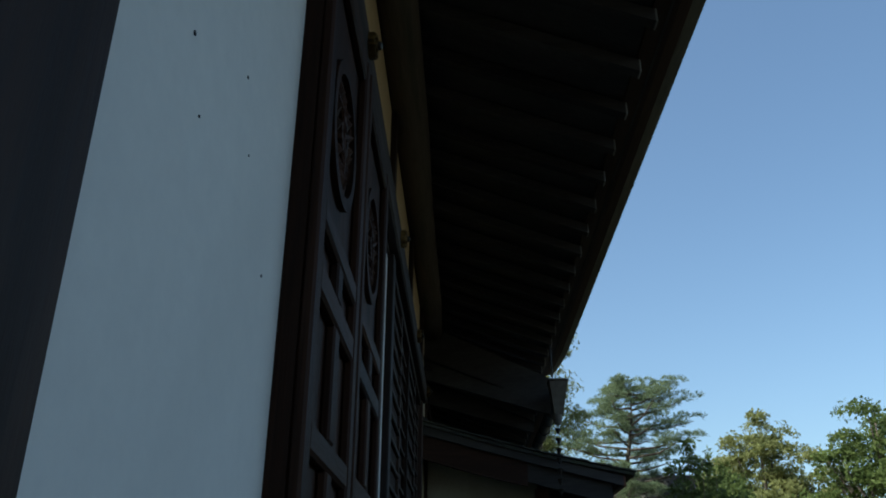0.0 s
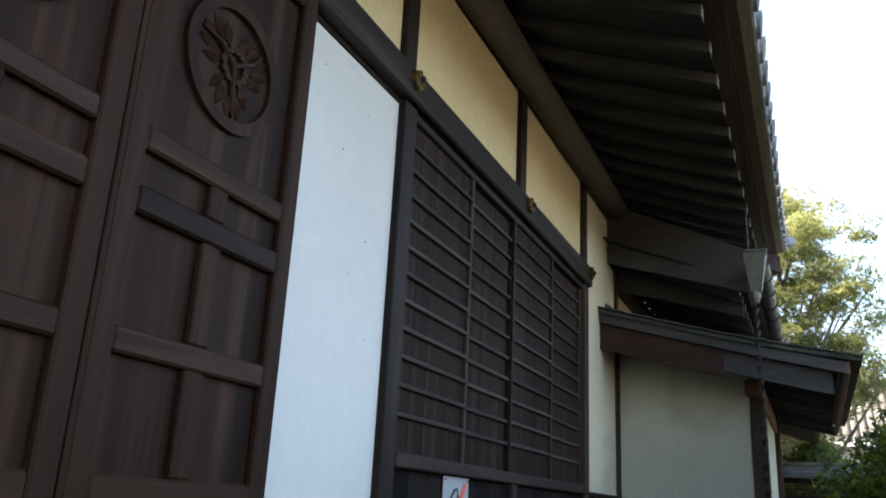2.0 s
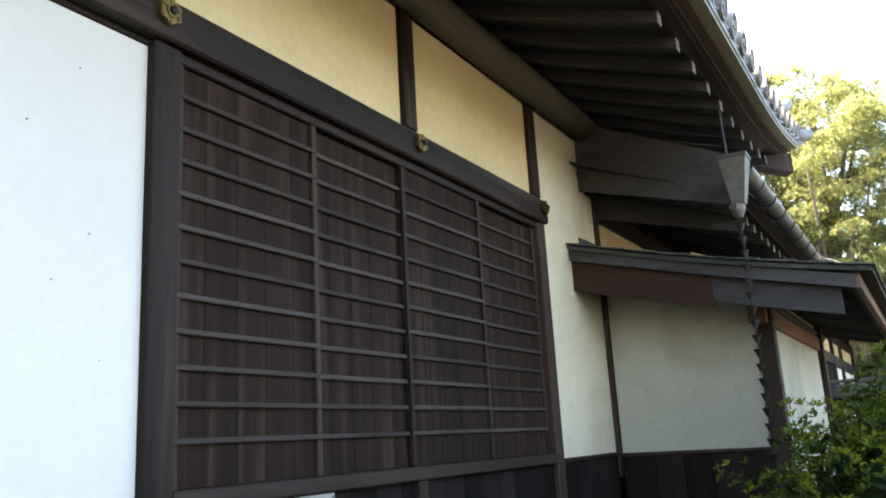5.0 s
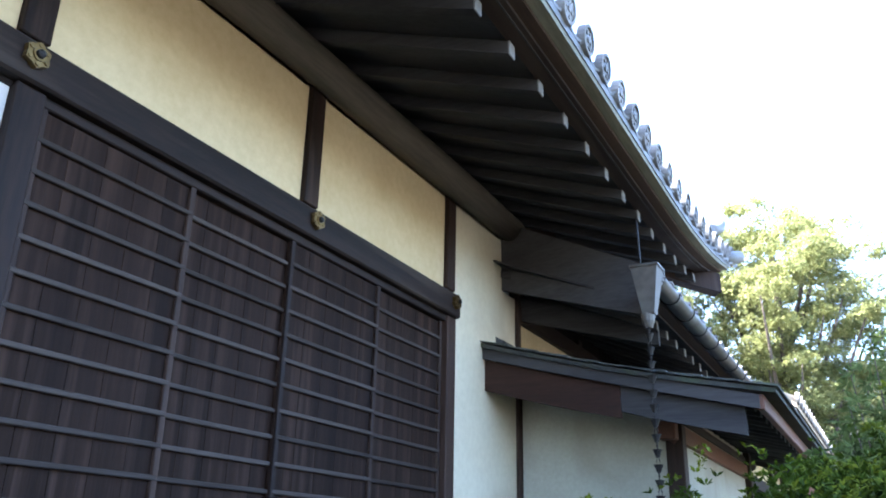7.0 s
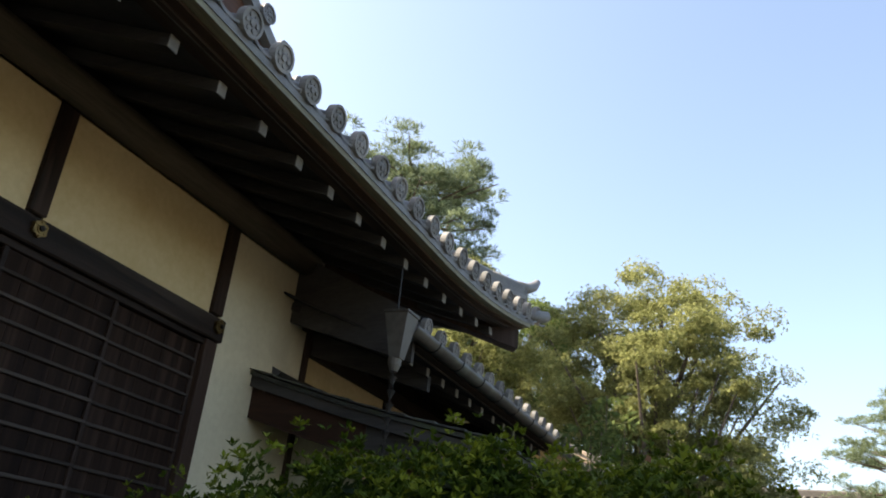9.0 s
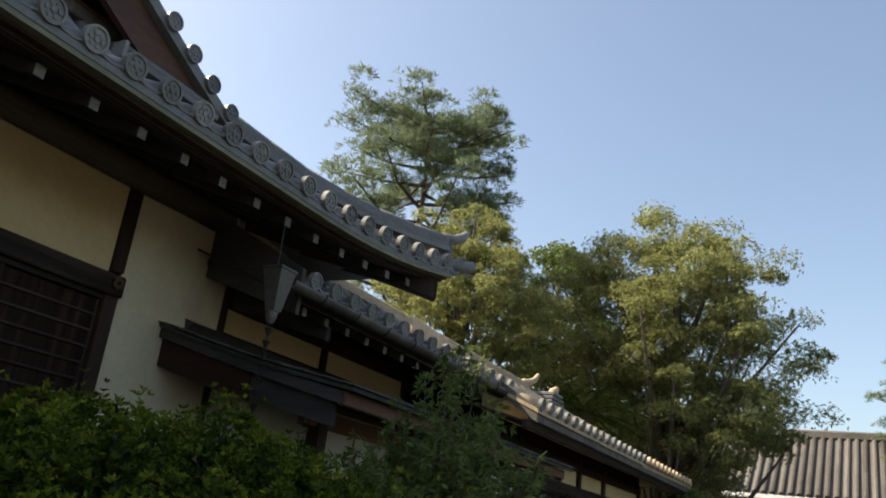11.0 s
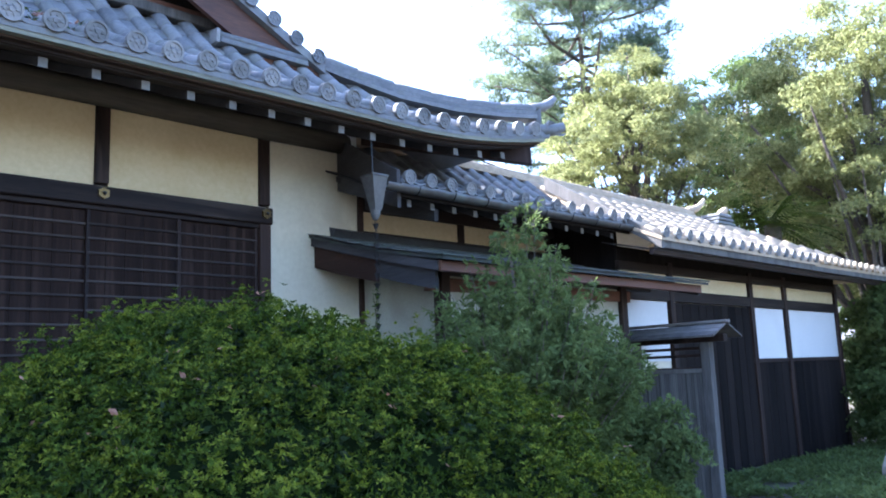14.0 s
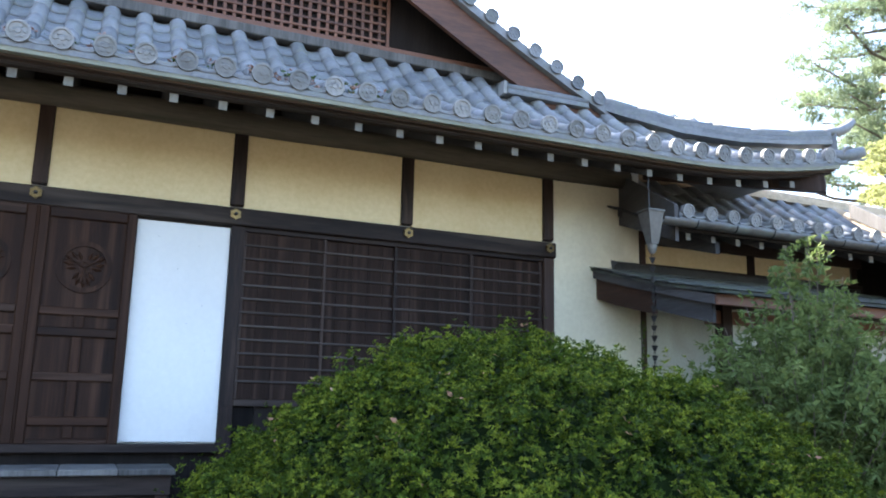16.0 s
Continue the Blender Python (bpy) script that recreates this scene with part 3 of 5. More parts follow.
def build_hall_roof(hall, base):
    Y0, Z0, Y1, Z1 = -1.68, 4.16, 0.05, 5.32     # tile bed from the eave up to the gable foot
    roof = part("roof", bmesh.new(), TILE, hall, "grey barrel-tiled hip-and-gable roof with upturned corners", False, base @ pose(0, -0.035, 0.03))

    def R(name, bm, mat, label="", smooth=False):
        return part(name, bm, mat, roof, label, smooth)

    def sag(u):
        return -0.16 * math.sin(math.pi * u)
    path = [(Y0 + (Y1 - Y0) * i / 6, Z0 + (Z1 - Z0) * i / 6 + sag(i / 6)) for i in range(7)]
    # bed under the tiles
    bm = bmesh.new()
    xs = [EAVE_L + (EAVE_R - EAVE_L) * i / 60 for i in range(61)]
    top = [[bm.verts.new((x, y, z + eave_lift(x) * (1 - i / 6) - 0.01)) for i, (y, z) in enumerate(path)] for x in xs]
    bot = [[bm.verts.new((x, y, z + eave_lift(x) * (1 - i / 6) - 0.06)) for i, (y, z) in enumerate(path)] for x in xs]
    for g, flip in ((top, 0), (bot, 1)):
        for a, b in zip(g, g[1:]):
            for i in range(6):
                q = (a[i], b[i], b[i + 1], a[i + 1])
                bm.faces.new(q[::-1] if flip else q)
    for a, b, c, d in zip(top, top[1:], bot, bot[1:]):
        bm.faces.new((a[0], c[0], d[0], b[0]))
    for e in (0, -1):
        for i in range(6):
            bm.faces.new((top[e][i], top[e][i + 1], bot[e][i + 1], bot[e][i]))
    bmesh.ops.recalc_face_normals(bm, faces=bm.faces[:])
    R("tile_bed", bm, TILE)
    # rows of cover tiles and pans, each with its round end
    cover_t = strip_parts(path, 0.083, 1, 200, 0.36, 0.003, 10)
    pan_t = strip_parts(path, 0.20, -1, 72, 0.29)
    cover, pan = tile_meshes("cover_tile", cover_t, TILE), tile_meshes("pan_tile", pan_t, TILE)
    field = TileField()
    dm = disc_mesh("eave_disc", 0.091, TILE_END)
    pe = pan_end_mesh()
    x = 0.87 - 0.3205 * 24
    k = 0
    rng = random.Random(8)
    while x < EAVE_R + 0.02:
        if x > EAVE_L:
            lift = eave_lift(x)
            tilt = -math.degrees(math.atan2(lift, 2.0))
            px = max(0, (abs(x - CX) - 6.3) / 2.6)
            turn = 0 if px == 0 else -px * 6 * (1 if x > CX else -1)
            m = pose(x + rng.uniform(-0.006, 0.006), 0, lift + rng.uniform(-0.004, 0.004)) @ pose(0, Y0, Z0, tilt, 0, turn) @ pose(0, -Y0, -Z0)
            if x > -2.2:
                for me in cover:
                    share("cover_tile", me, roof, m)
                for me in pan:
                    share("pan_tile", me, roof, m @ pose(0.16, 0, -0.005))
            else:
                field.add(cover_t, m)
                field.add(pan_t, m @ pose(0.16, 0, -0.005))
            share("pan_end", pe, roof, pose(x + 0.16, Y0 + 0.012, Z0 + 0.012 + 0.5 * (lift + eave_lift(x + 0.32))))
            share("eave_disc", dm, roof, pose(x + rng.uniform(-0.006, 0.006), Y0 - 0.035, Z0 + 0.065 + lift, rng.uniform(4, 10), rng.uniform(-8, 8), 0))
        x += 0.3205
    field.put(roof, TILE)

    # eave boards
    def along(name, y0, y1, z0, z1, mat, x0=EAVE_L + 0.1, x1=EAVE_R - 0.1, n=44):
        bm = bmesh.new()
        rows = []
        for i in range(n + 1):
            x = x0 + (x1 - x0) * i / n
            l = eave_lift(x)
            rows.append([bm.verts.new((x, y, z + l)) for y, z in ((y0, z0), (y1, z0), (y1, z1), (y0, z1))])
        for a, b in zip(rows, rows[1:]):
            for j in range(4):
                bm.faces.new((a[j], a[(j + 1) % 4], b[(j + 1) % 4], b[j]))
        bm.faces.new(rows[0])
        bm.faces.new(rows[-1][::-1])
        bmesh.ops.recalc_face_normals(bm, faces=bm.faces[:])
        return R(name, bm, mat)
    along("eave_board", -1.598, -1.50, 4.045, 4.15, EAVE_WOOD)
    along("eave_edge", -1.672, -1.60, 4.062, 4.115, MOSS_WOOD)
    along("eave_fillet", -1.53, -1.40, 4.025, 4.053, WOOD_H)
    # underside boards and rafters
    bm = bmesh.new()
    n = 44
    rows = []
    for i in range(n + 1):
        x = EAVE_L + 0.1 + (EAVE_R - EAVE_L - 0.2) * i / n
        l = eave_lift(x)
        rows.append([bm.verts.new(p) for p in ((x, -1.50, 4.02 + l), (x, 0.1, 4.60 + l * 0.2), (x, 0.1, 4.62 + l * 0.2), (x, -1.50, 4.04 + l))])
    for a, b in zip(rows, rows[1:]):
        for j in range(4):
            bm.faces.new((a[j], a[(j + 1) % 4], b[(j + 1) % 4], b[j]))
    bmesh.ops.recalc_face_normals(bm, faces=bm.faces[:])
    R("soffit_board", bm, WOOD_R, "dark boards over the rafters")
    bm = bmesh.new()
    hexa(bm, [(-0.035, -1.41, 3.945), (0.035, -1.41, 3.945), (0.035, -1.41, 4.02), (-0.035, -1.41, 4.02)],
         [(-0.035, 0.06, 4.49), (0.035, 0.06, 4.49), (0.035, 0.06, 4.58), (-0.035, 0.06, 4.58)])
    rm = bpy.data.meshes.new("rafter")
    bm.to_mesh(rm)
    bm.free()
    rm.materials.append(WOOD_R)
    tip = bpy.data.meshes.new("rafter_tip")
    bm = bm_box(-0.037, 0.037, -1.418, -1.408, 3.94, 4.023, 0.002)
    bm.to_mesh(tip)
    bm.free()
    tip.materials.append(TIP)
    x = 0.88 - 0.4185 * 25
    while x < EAVE_R - 0.15:
        if x > EAVE_L + 0.15:
            l = eave_lift(x)
            m = pose(x, 0, l * 0.85) @ pose(0, -1.47, 3.95, -math.degrees(math.atan2(l * 0.7, 1.5))) @ pose(0, 1.47, -3.95)
            share("rafter", rm, roof, m)
            share("rafter_tip", tip, roof, m)
        x += 0.4185
    # hip rafter end at the corner
    bm = bmesh.new()
    hexa(bm, [(5.2, 0.0, 4.38), (5.33, -0.12, 4.38), (5.33, -0.12, 4.6), (5.2, 0.0, 4.6)], [(6.62, -1.62, 4.02), (6.76, -1.52, 4.02), (6.76, -1.52, 4.22), (6.62, -1.62, 4.22)])
    R("hip_rafter", bm, WOOD)
    # right-hand slope and left-hand slope, and the high gable roof
    for sgn in (1, -1):
        bm = bmesh.new()
        e = CX + sgn * (EAVE_R - CX)
        g = CX + sgn * 6.2
        low, up = [], []
        for (dx, y, z) in ((e, Y0, Z0 + 0.3), (e, 10.0, Z0 + 0.3), (g, 9.0, 5.05), (g, 0.05, 5.05)):
            low.append((dx, y, z - 0.07))
            up.append((dx, y, z + 0.02))
        hexa(bm, low, up)
        R("side_slope", bm, TILE)
        bm = bmesh.new()
        n = 10
        front = []
        for i in range(n + 1):
            u = i / n
            x = CX + sgn * (6.3 * (1 - u))
            z = 4.99 + 2.9 * u + 1.2 * u * u
            front.append((x, z))
        a = [[bm.verts.new((x, y, z + d)) for x, z in front] for y, d in ((-0.42, 0.0), (9.4, 0.0), (9.4, 0.12), (-0.42, 0.12))]
        for j in range(4):
            for i in range(n):
                bm.faces.new((a[j][i], a[j][i + 1], a[(j + 1) % 4][i + 1], a[(j + 1) % 4][i]))
        for i in (0, n):
            bm.faces.new([a[j][i] for j in range(4)])
        bmesh.ops.recalc_face_normals(bm, faces=bm.faces[:])
        R("gable_slope", bm, TILE)
        # bargeboard under the verge
        bm = bmesh.new()
        a = []
        for y in (-0.34, -0.28):
            a.append([bm.verts.new((x, y, z - 0.01)) for x, z in front])
            a.append([bm.verts.new((x - sgn * 0.10, y, z - 0.33 - 0.10 * (i / n))) for i, (x, z) in enumerate(front)])
        for p, q in ((0, 1), (1, 3), (3, 2), (2, 0)):
            for i in range(n):
                bm.faces.new((a[p][i], a[p][i + 1], a[q][i + 1], a[q][i]))
        for i in (0, n):
            bm.faces.new((a[0][i], a[1][i], a[3][i], a[2][i]))
        bmesh.ops.recalc_face_normals(bm, faces=bm.faces[:])
        R("bargeboard", bm, RED_WOOD, "red-brown curved bargeboard")
        # verge tiles: discs facing forwards, barrel running back
        bm = bmesh.new()
        tube(bm, [(0, 0, 0), (0, 0.75, 0.0)], [0.085, 0.08], 12)
        vm = bpy.data.meshes.new("verge_tile")
        bm.to_mesh(vm)
        bm.free()
        vm.materials.append(TILE)
        s = 0.18
        total = sum(math.dist(front[i], front[i + 1]) for i in range(n))
        dm2 = disc_mesh("verge_disc", 0.09)
        while s < total - 0.1:
            d = s
            for i in range(n):
                L = math.dist(front[i], front[i + 1])
                if d <= L:
                    x = front[i][0] + (front[i + 1][0] - front[i][0]) * d / L
                    z = front[i][1] + (front[i + 1][1] - front[i][1]) * d / L
                    break
                d -= L
            share("verge_tile", vm, roof, pose(x, -0.42, z + 0.13))
            share("verge_disc", dm2, roof, pose(x, -0.46, z + 0.13))
            s += 0.335
    # gable wall with its lattice
    bm = bmesh.new()
    v = [bm.verts.new(p) for p in ((CX - 6.0, 0.12, 4.95), (CX + 6.0, 0.12, 4.95), (CX, 0.12, 8.9))]
    w = [bm.verts.new((p.co.x, 0.22, p.co.z)) for p in v]
    bm.faces.new(v)
    bm.faces.new(w[::-1])
    for i in range(3):
        bm.faces.new((v[i], w[i], w[(i + 1) % 3], v[(i + 1) % 3]))
    bmesh.ops.recalc_face_normals(bm, faces=bm.faces[:])
    R("gable_wall", bm, BLACK_BOARD, "dark boards of the gable")
    # unseen triangle added at the back to keep sun out of the roof void
    bm = bmesh.new()
    ends = [[bm.verts.new((x, y, z)) for x, z in ((CX - 6.1, 4.7), (CX + 6.1, 4.7), (CX, 9.0))] for y in (8.85, 9.0)]
    bm.faces.new(ends[0])
    bm.faces.new(ends[1][::-1])
    for i in range(3):
        bm.faces.new((ends[0][i], ends[1][i], ends[1][(i + 1) % 3], ends[0][(i + 1) % 3]))
    bmesh.ops.recalc_face_normals(bm, faces=bm.faces[:])
    R("back_gable", bm, BLACK_BOARD)
    x = CX - 3.5
    while x < CX + 3.55:
        R("lattice_bar", bm_box(x - 0.018, x + 0.018, 0.075, 0.105, 5.55, 5.55 + min(1.3, 2.6 * (1 - abs(x - CX) / 5.3)), 0.003), RED_WOOD)
        x += 0.105
    for k in range(9):
        z = 5.62 + 0.105 * k
        R("lattice_rail", bm_box(CX - 3.5, CX + 3.5, 0.07, 0.095, z - 0.014, z + 0.014, 0.003), RED_WOOD)
    R("gable_sill", bm_box(CX - 5.1, CX + 5.1, -0.06, 0.12, 5.34, 5.45, 0.01), GREY_WOOD)
    R("gable_sill", bm_box(CX - 5.0, CX + 5.0, 0.0, 0.12, 5.45, 5.53, 0.01), RED_WOOD)
    # small ridge at the gable foot, right side
    bm = bmesh.new()
    tube(bm, [(2.95, -0.36, 5.14), (3.5, -0.37, 5.14), (4.1, -0.38, 5.13)], [0.05, 0.05, 0.05], 10)
    R("foot_ridge", bm, TILE, "", True)
    R("foot_course", bm_box(2.97, 4.1, -0.44, -0.28, 5.04, 5.10, 0.006), TILE)
    R("foot_cap", bm_box(2.92, 2.965, -0.44, -0.28, 5.03, 5.19, 0.006), TILE_END)
    # corner ridges
    for sgn in (1, -1):
        X = lambda x: CX + sgn * (x - CX)
        pts = [(X(4.35), -0.30, 5.31), (X(4.55), -0.45, 5.20), (X(5.19), -0.75, 4.99), (X(5.86), -1.05, 4.88), (X(6.45), -1.33, 4.855), (X(6.85), -1.52, 4.865)]
        ridge_layers(lambda nm, bm, mt, lb="", sm=False: R(nm, bm, mt, lb, sm), pts, (0.085, 0.095, 0.105), 0.062, TILE)
        bm = bmesh.new()
        tube(bm, [(X(6.80), -1.50, 4.805), (X(6.98), -1.56, 4.84), (X(7.10), -1.60, 4.91), (X(7.17), -1.62, 4.99)], [0.064, 0.064, 0.058, 0.04], 12)
        R("ridge_horn", bm, TILE, "upturned tile at the end of the corner ridge", True)
        bm = bmesh.new()
        tube(bm, [(X(6.70), -1.50, 4.50), (X(6.95), -1.66, 4.49), (X(7.14), -1.76, 4.55)], [0.085, 0.08, 0.065], 12)
        R("corner_tile", bm, TILE, "", True)
        bm = bmesh.new()
        hexa(bm, [(X(6.84), -1.42, 4.56), (X(6.94), -1.56, 4.56), (X(6.90), -1.60, 4.56), (X(6.80), -1.46, 4.56)],
             [(X(6.84), -1.42, 4.80), (X(6.94), -1.56, 4.80), (X(6.90), -1.60, 4.80), (X(6.80), -1.46, 4.80)])
        R("ridge_end", bm, TILE)


# ---- the low wing behind the hall's corner, with gutter ----
def slope_roof(roof, x0, x1, path, spacing, first, r, tile, drop=0.06, skew=0.0):
    def R(name, bm, mat, label="", smooth=False):
        return part(name, bm, mat, roof, label, smooth)
    n = len(path)
    bm = bmesh.new()
    a = [[bm.verts.new((x + (skew * i / (n - 1) if x == x0 else 0), y, z - d)) for i, (y, z) in enumerate(path)] for x, d in ((x0, 0.01), (x1, 0.01), (x1, drop), (x0, drop))]
    for j in range(4):
        for i in range(n - 1):
            bm.faces.new((a[j][i], a[(j + 1) % 4][i], a[(j + 1) % 4][i + 1], a[j][i + 1]))
    for i in (0, n - 1):
        bm.faces.new([a[j][i] for j in range(4)])
    bmesh.ops.recalc_face_normals(bm, faces=bm.faces[:])
    R("tile_bed", bm, tile)
    cover = tile_meshes("cover_tile", strip_parts(path, r, 1, 190, 0.36, 0.006), tile)
    pan = tile_meshes("pan_tile", strip_parts(path, r * 2.5, -1, 68, 0.30), tile)
    dm = disc_mesh("eave_disc", r * 1.08, TILE_END)
    x = first
    rng = random.Random(int(first * 10))
    while x < x1 - 0.02:
        dx, dz = rng.uniform(-0.006, 0.006), rng.uniform(-0.005, 0.005)
        short = skew and x < first + 0.1
        for me in cover[: 1 if short else None]:
            share("cover_tile", me, roof, pose(x + dx, 0, dz))
        if x + spacing < x1 + 0.05:
            for me in pan[: 3 if short else None]:
                share("pan_tile", me, roof, pose(x + spacing / 2, 0, -0.004))
        share("eave_disc", dm, roof, pose(x + dx, path[0][0] - 0.035, path[0][1] + r * 0.78 + dz, rng.uniform(3, 9), 0, 0))
        x += spacing


def line(y0, z0, y1, z1, sag=0.0, n=6):
    return [(y0 + (y1 - y0) * i / n, z0 + (z1 - z0) * i / n - sag * math.sin(math.pi * i / n)) for i in range(n + 1)]


def rafters(roof, x0, x1, step, y0, z0, y1, z1, w=0.03, h=0.075, tips=True):
    bm = bmesh.new()
    hexa(bm, [(-w, y0, z0 - h), (w, y0, z0 - h), (w, y0, z0), (-w, y0, z0)], [(-w, y1, z1 - h), (w, y1, z1 - h), (w, y1, z1), (-w, y1, z1)])
    me = bpy.data.meshes.new("rafter")
    bm.to_mesh(me)
    bm.free()
    me.materials.append(WOOD_R)
    bm = bm_box(-w - 0.002, w + 0.002, y0 - 0.008, y0 + 0.002, z0 - h - 0.003, z0 + 0.001, 0.002)
    tm = bpy.data.meshes.new("rafter_tip")
    bm.to_mesh(tm)
    bm.free()
    tm.materials.append(TIP)
    x = x0
    while x < x1:
        share("rafter", me, roof, pose(x, 0, 0))
        if tips:
            share("rafter_tip", tm, roof, pose(x, 0, 0))
        x += step


def build_low_wing():
    wing = empty("low_wing", 5.2, 0.1, 0, "low side wing with ochre strips under its tiled eaves", "building")
    base = pose(-5.2, -0.1, 0)

    def P(name, bm, mat, label="", smooth=False):
        return part(name, bm, mat, wing, label, smooth, base)
    P("wall", bm_box(5.22, 9.2, 0.06, 0.2, -0.6, 3.95, 0), BLACK_BOARD, "dark boarded wall")
    for a, b in ((5.26, 6.95), (7.07, 8.9)):
        P("ochre_strip", bm_box(a, b, 0.02, 0.06, 3.30, 3.56, 0.003), OCHRE)
    for x in (7.01, 8.96):
        P("post", bm_box(x - 0.06, x + 0.06, -0.01, 0.06, 2.4, 3.8), WOOD)
    P("strip_beam", bm_box(5.22, 9.1, -0.03, 0.06, 3.56, 3.72), WOOD_H)
    P("strip_beam", bm_box(5.22, 9.1, -0.03, 0.06, 3.14, 3.30), WOOD_H)
    roof = part("roof", bmesh.new(), TILE, wing, "tiled roof of the low wing", False, base)
    slope_roof(roof, 4.62, 9.3, line(-1.46, 3.57, 0.45, 4.55, 0.22), 0.325, 4.72, 0.075, TILE, skew=0.34)
    part("back_slope", (lambda b: (hexa(b, [(4.62, 0.45, 4.49), (14.6, 0.45, 4.49), (14.6, 3.4, 3.4), (4.62, 3.4, 3.4)], [(4.62, 0.45, 4.57), (14.6, 0.45, 4.57), (14.6, 3.4, 3.48), (4.62, 3.4, 3.48)]), b)[1])(bmesh.new()), TILE, roof)
    rafters(roof, 4.85, 9.1, 0.36, -1.30, 3.42, 0.05, 3.98)
    part("soffit_board", (lambda b: (hexa(b, [(4.66, -1.36, 3.425), (9.2, -1.36, 3.425), (9.2, 0.05, 4.01), (4.66, 0.05, 4.01)], [(4.66, -1.36, 3.445), (9.2, -1.36, 3.445), (9.2, 0.05, 4.03), (4.66, 0.05, 4.03)]), b)[1])(bmesh.new()), WOOD_R, roof)
    part("eave_board", bm_box(4.66, 9.25, -1.44, -1.35, 3.45, 3.56), EAVE_WOOD, roof)
    # wide verge board where the roof meets the hall
    bm = bmesh.new()
    hexa(bm, [(4.56, -1.44, 3.28), (4.61, -1.44, 3.28), (4.61, -1.44, 3.70), (4.56, -1.44, 3.70)], [(4.84, 0.0, 3.77), (4.89, 0.0, 3.77), (4.89, 0.0, 4.45), (4.84, 0.0, 4.45)])
    part("verge_board", bm, WOOD_R, roof, "broad dark verge board")
    # gable-side rafter edge next to the first ochre strip
    bm = bmesh.new()
    hexa(bm, [(5.24, -1.30, 3.22), (5.30, -1.30, 3.22), (5.30, -1.30, 3.36), (5.24, -1.30, 3.36)], [(5.24, 0.0, 3.58), (5.30, 0.0, 3.58), (5.30, 0.0, 3.82), (5.24, 0.0, 3.82)])
    P("brace", bm, WOOD_R)
    # gutter, hopper and hooks
    bm = bmesh.new()
    n = 10
    rows = []
    for x in (4.30, 9.25):
        rows.append([[bm.verts.new((x, -1.53 + r * math.cos(math.pi + math.pi * k / n), 3.50 + r * math.sin(math.pi + math.pi * k / n))) for k in range(n + 1)] for r in (0.075, 0.068)])
    for k in range(n):
        bm.faces.new((rows[0][0][k], rows[0][0][k + 1], rows[1][0][k + 1], rows[1][0][k]))
        bm.faces.new((rows[0][1][k], rows[1][1][k], rows[1][1][k + 1], rows[0][1][k + 1]))
    for k in (0, n):
        bm.faces.new((rows[0][0][k], rows[1][0][k], rows[1][1][k], rows[0][1][k]))
    bmesh.ops.recalc_face_normals(bm, faces=bm.faces[:])
    gut = P("gutter", bm, COPPER, "half-round copper gutter", True)
    x = 4.75
    while x < 9.2:
        bm = bmesh.new()
        tube(bm, [(x, -1.53 + 0.082 * math.cos(math.pi + math.pi * k / 8), 3.50 + 0.082 * math.sin(math.pi + math.pi * k / 8)) for k in range(9)] + [(x, -1.41, 3.54)], [0.006] * 10, 5)
        part("hook", bm, IRON, gut)
        x += 0.55
    bm = bmesh.new()
    hexa(bm, [(4.17, -1.53, 3.20), (4.26, -1.53, 3.20), (4.26, -1.44, 3.20), (4.17, -1.44, 3.20)], [(4.10, -1.59, 3.55), (4.30, -1.59, 3.55), (4.30, -1.39, 3.55), (4.10, -1.39, 3.55)])
    hop = P("hopper", bm, COPPER, "tapering copper rain hopper")
    part("rim", bm_box(4.09, 4.31, -1.60, -1.38, 3.548, 3.572, 0.004), COPPER, hop)
    bm = bmesh.new()
    tube(bm, [(4.22, -1.47, 3.21), (4.22, -1.47, 3.15), (4.22, -1.47, 3.10)], [0.055, 0.05, 0.03], 12)
    part("outlet", bm, COPPER, hop)
    bm = bmesh.new()
    tube(bm, [(4.22, -1.44, 3.57), (4.22, -1.43, 4.0)], [0.009, 0.009], 6)
    part("strap", bm, IRON, hop)

    # rain chain of small cups
    chain = empty("rain_chain", 4.22, -1.47, ground_z(4.2, -1.6), "rain chain of small dark metal cups hanging from the hopper", "rain chain")
    cb = pose(-4.22, 1.47, -ground_z(4.2, -1.6))
    bm = bmesh.new()
    tube(bm, [(0, 0, 0.0), (0, 0, 0.03), (0, 0, 0.055)], [0.014, 0.024, 0.036], 8)
    cup = bpy.data.meshes.new("cup")
    bm.to_mesh(cup)
    bm.free()
    cup.materials.append(IRON)
    bm = bmesh.new()
    tube(bm, [(0.01, 0, 0.05), (0.012, 0, 0.08), (0, 0, 0.115), (-0.012, 0, 0.08), (-0.01, 0, 0.05)], [0.004] * 5, 5)
    lk = bpy.data.meshes.new("link")
    bm.to_mesh(lk)
    bm.free()
    lk.materials.append(IRON)
    z = 3.0
    i = 0
    while z > -0.05:
        share("cup", cup, chain, cb @ pose(4.22, -1.47, z, 0, 0, 40 * i))
        share("link", lk, chain, cb @ pose(4.22, -1.47, z, 0, 0, 90 * i))
        z -= 0.105
        i += 1


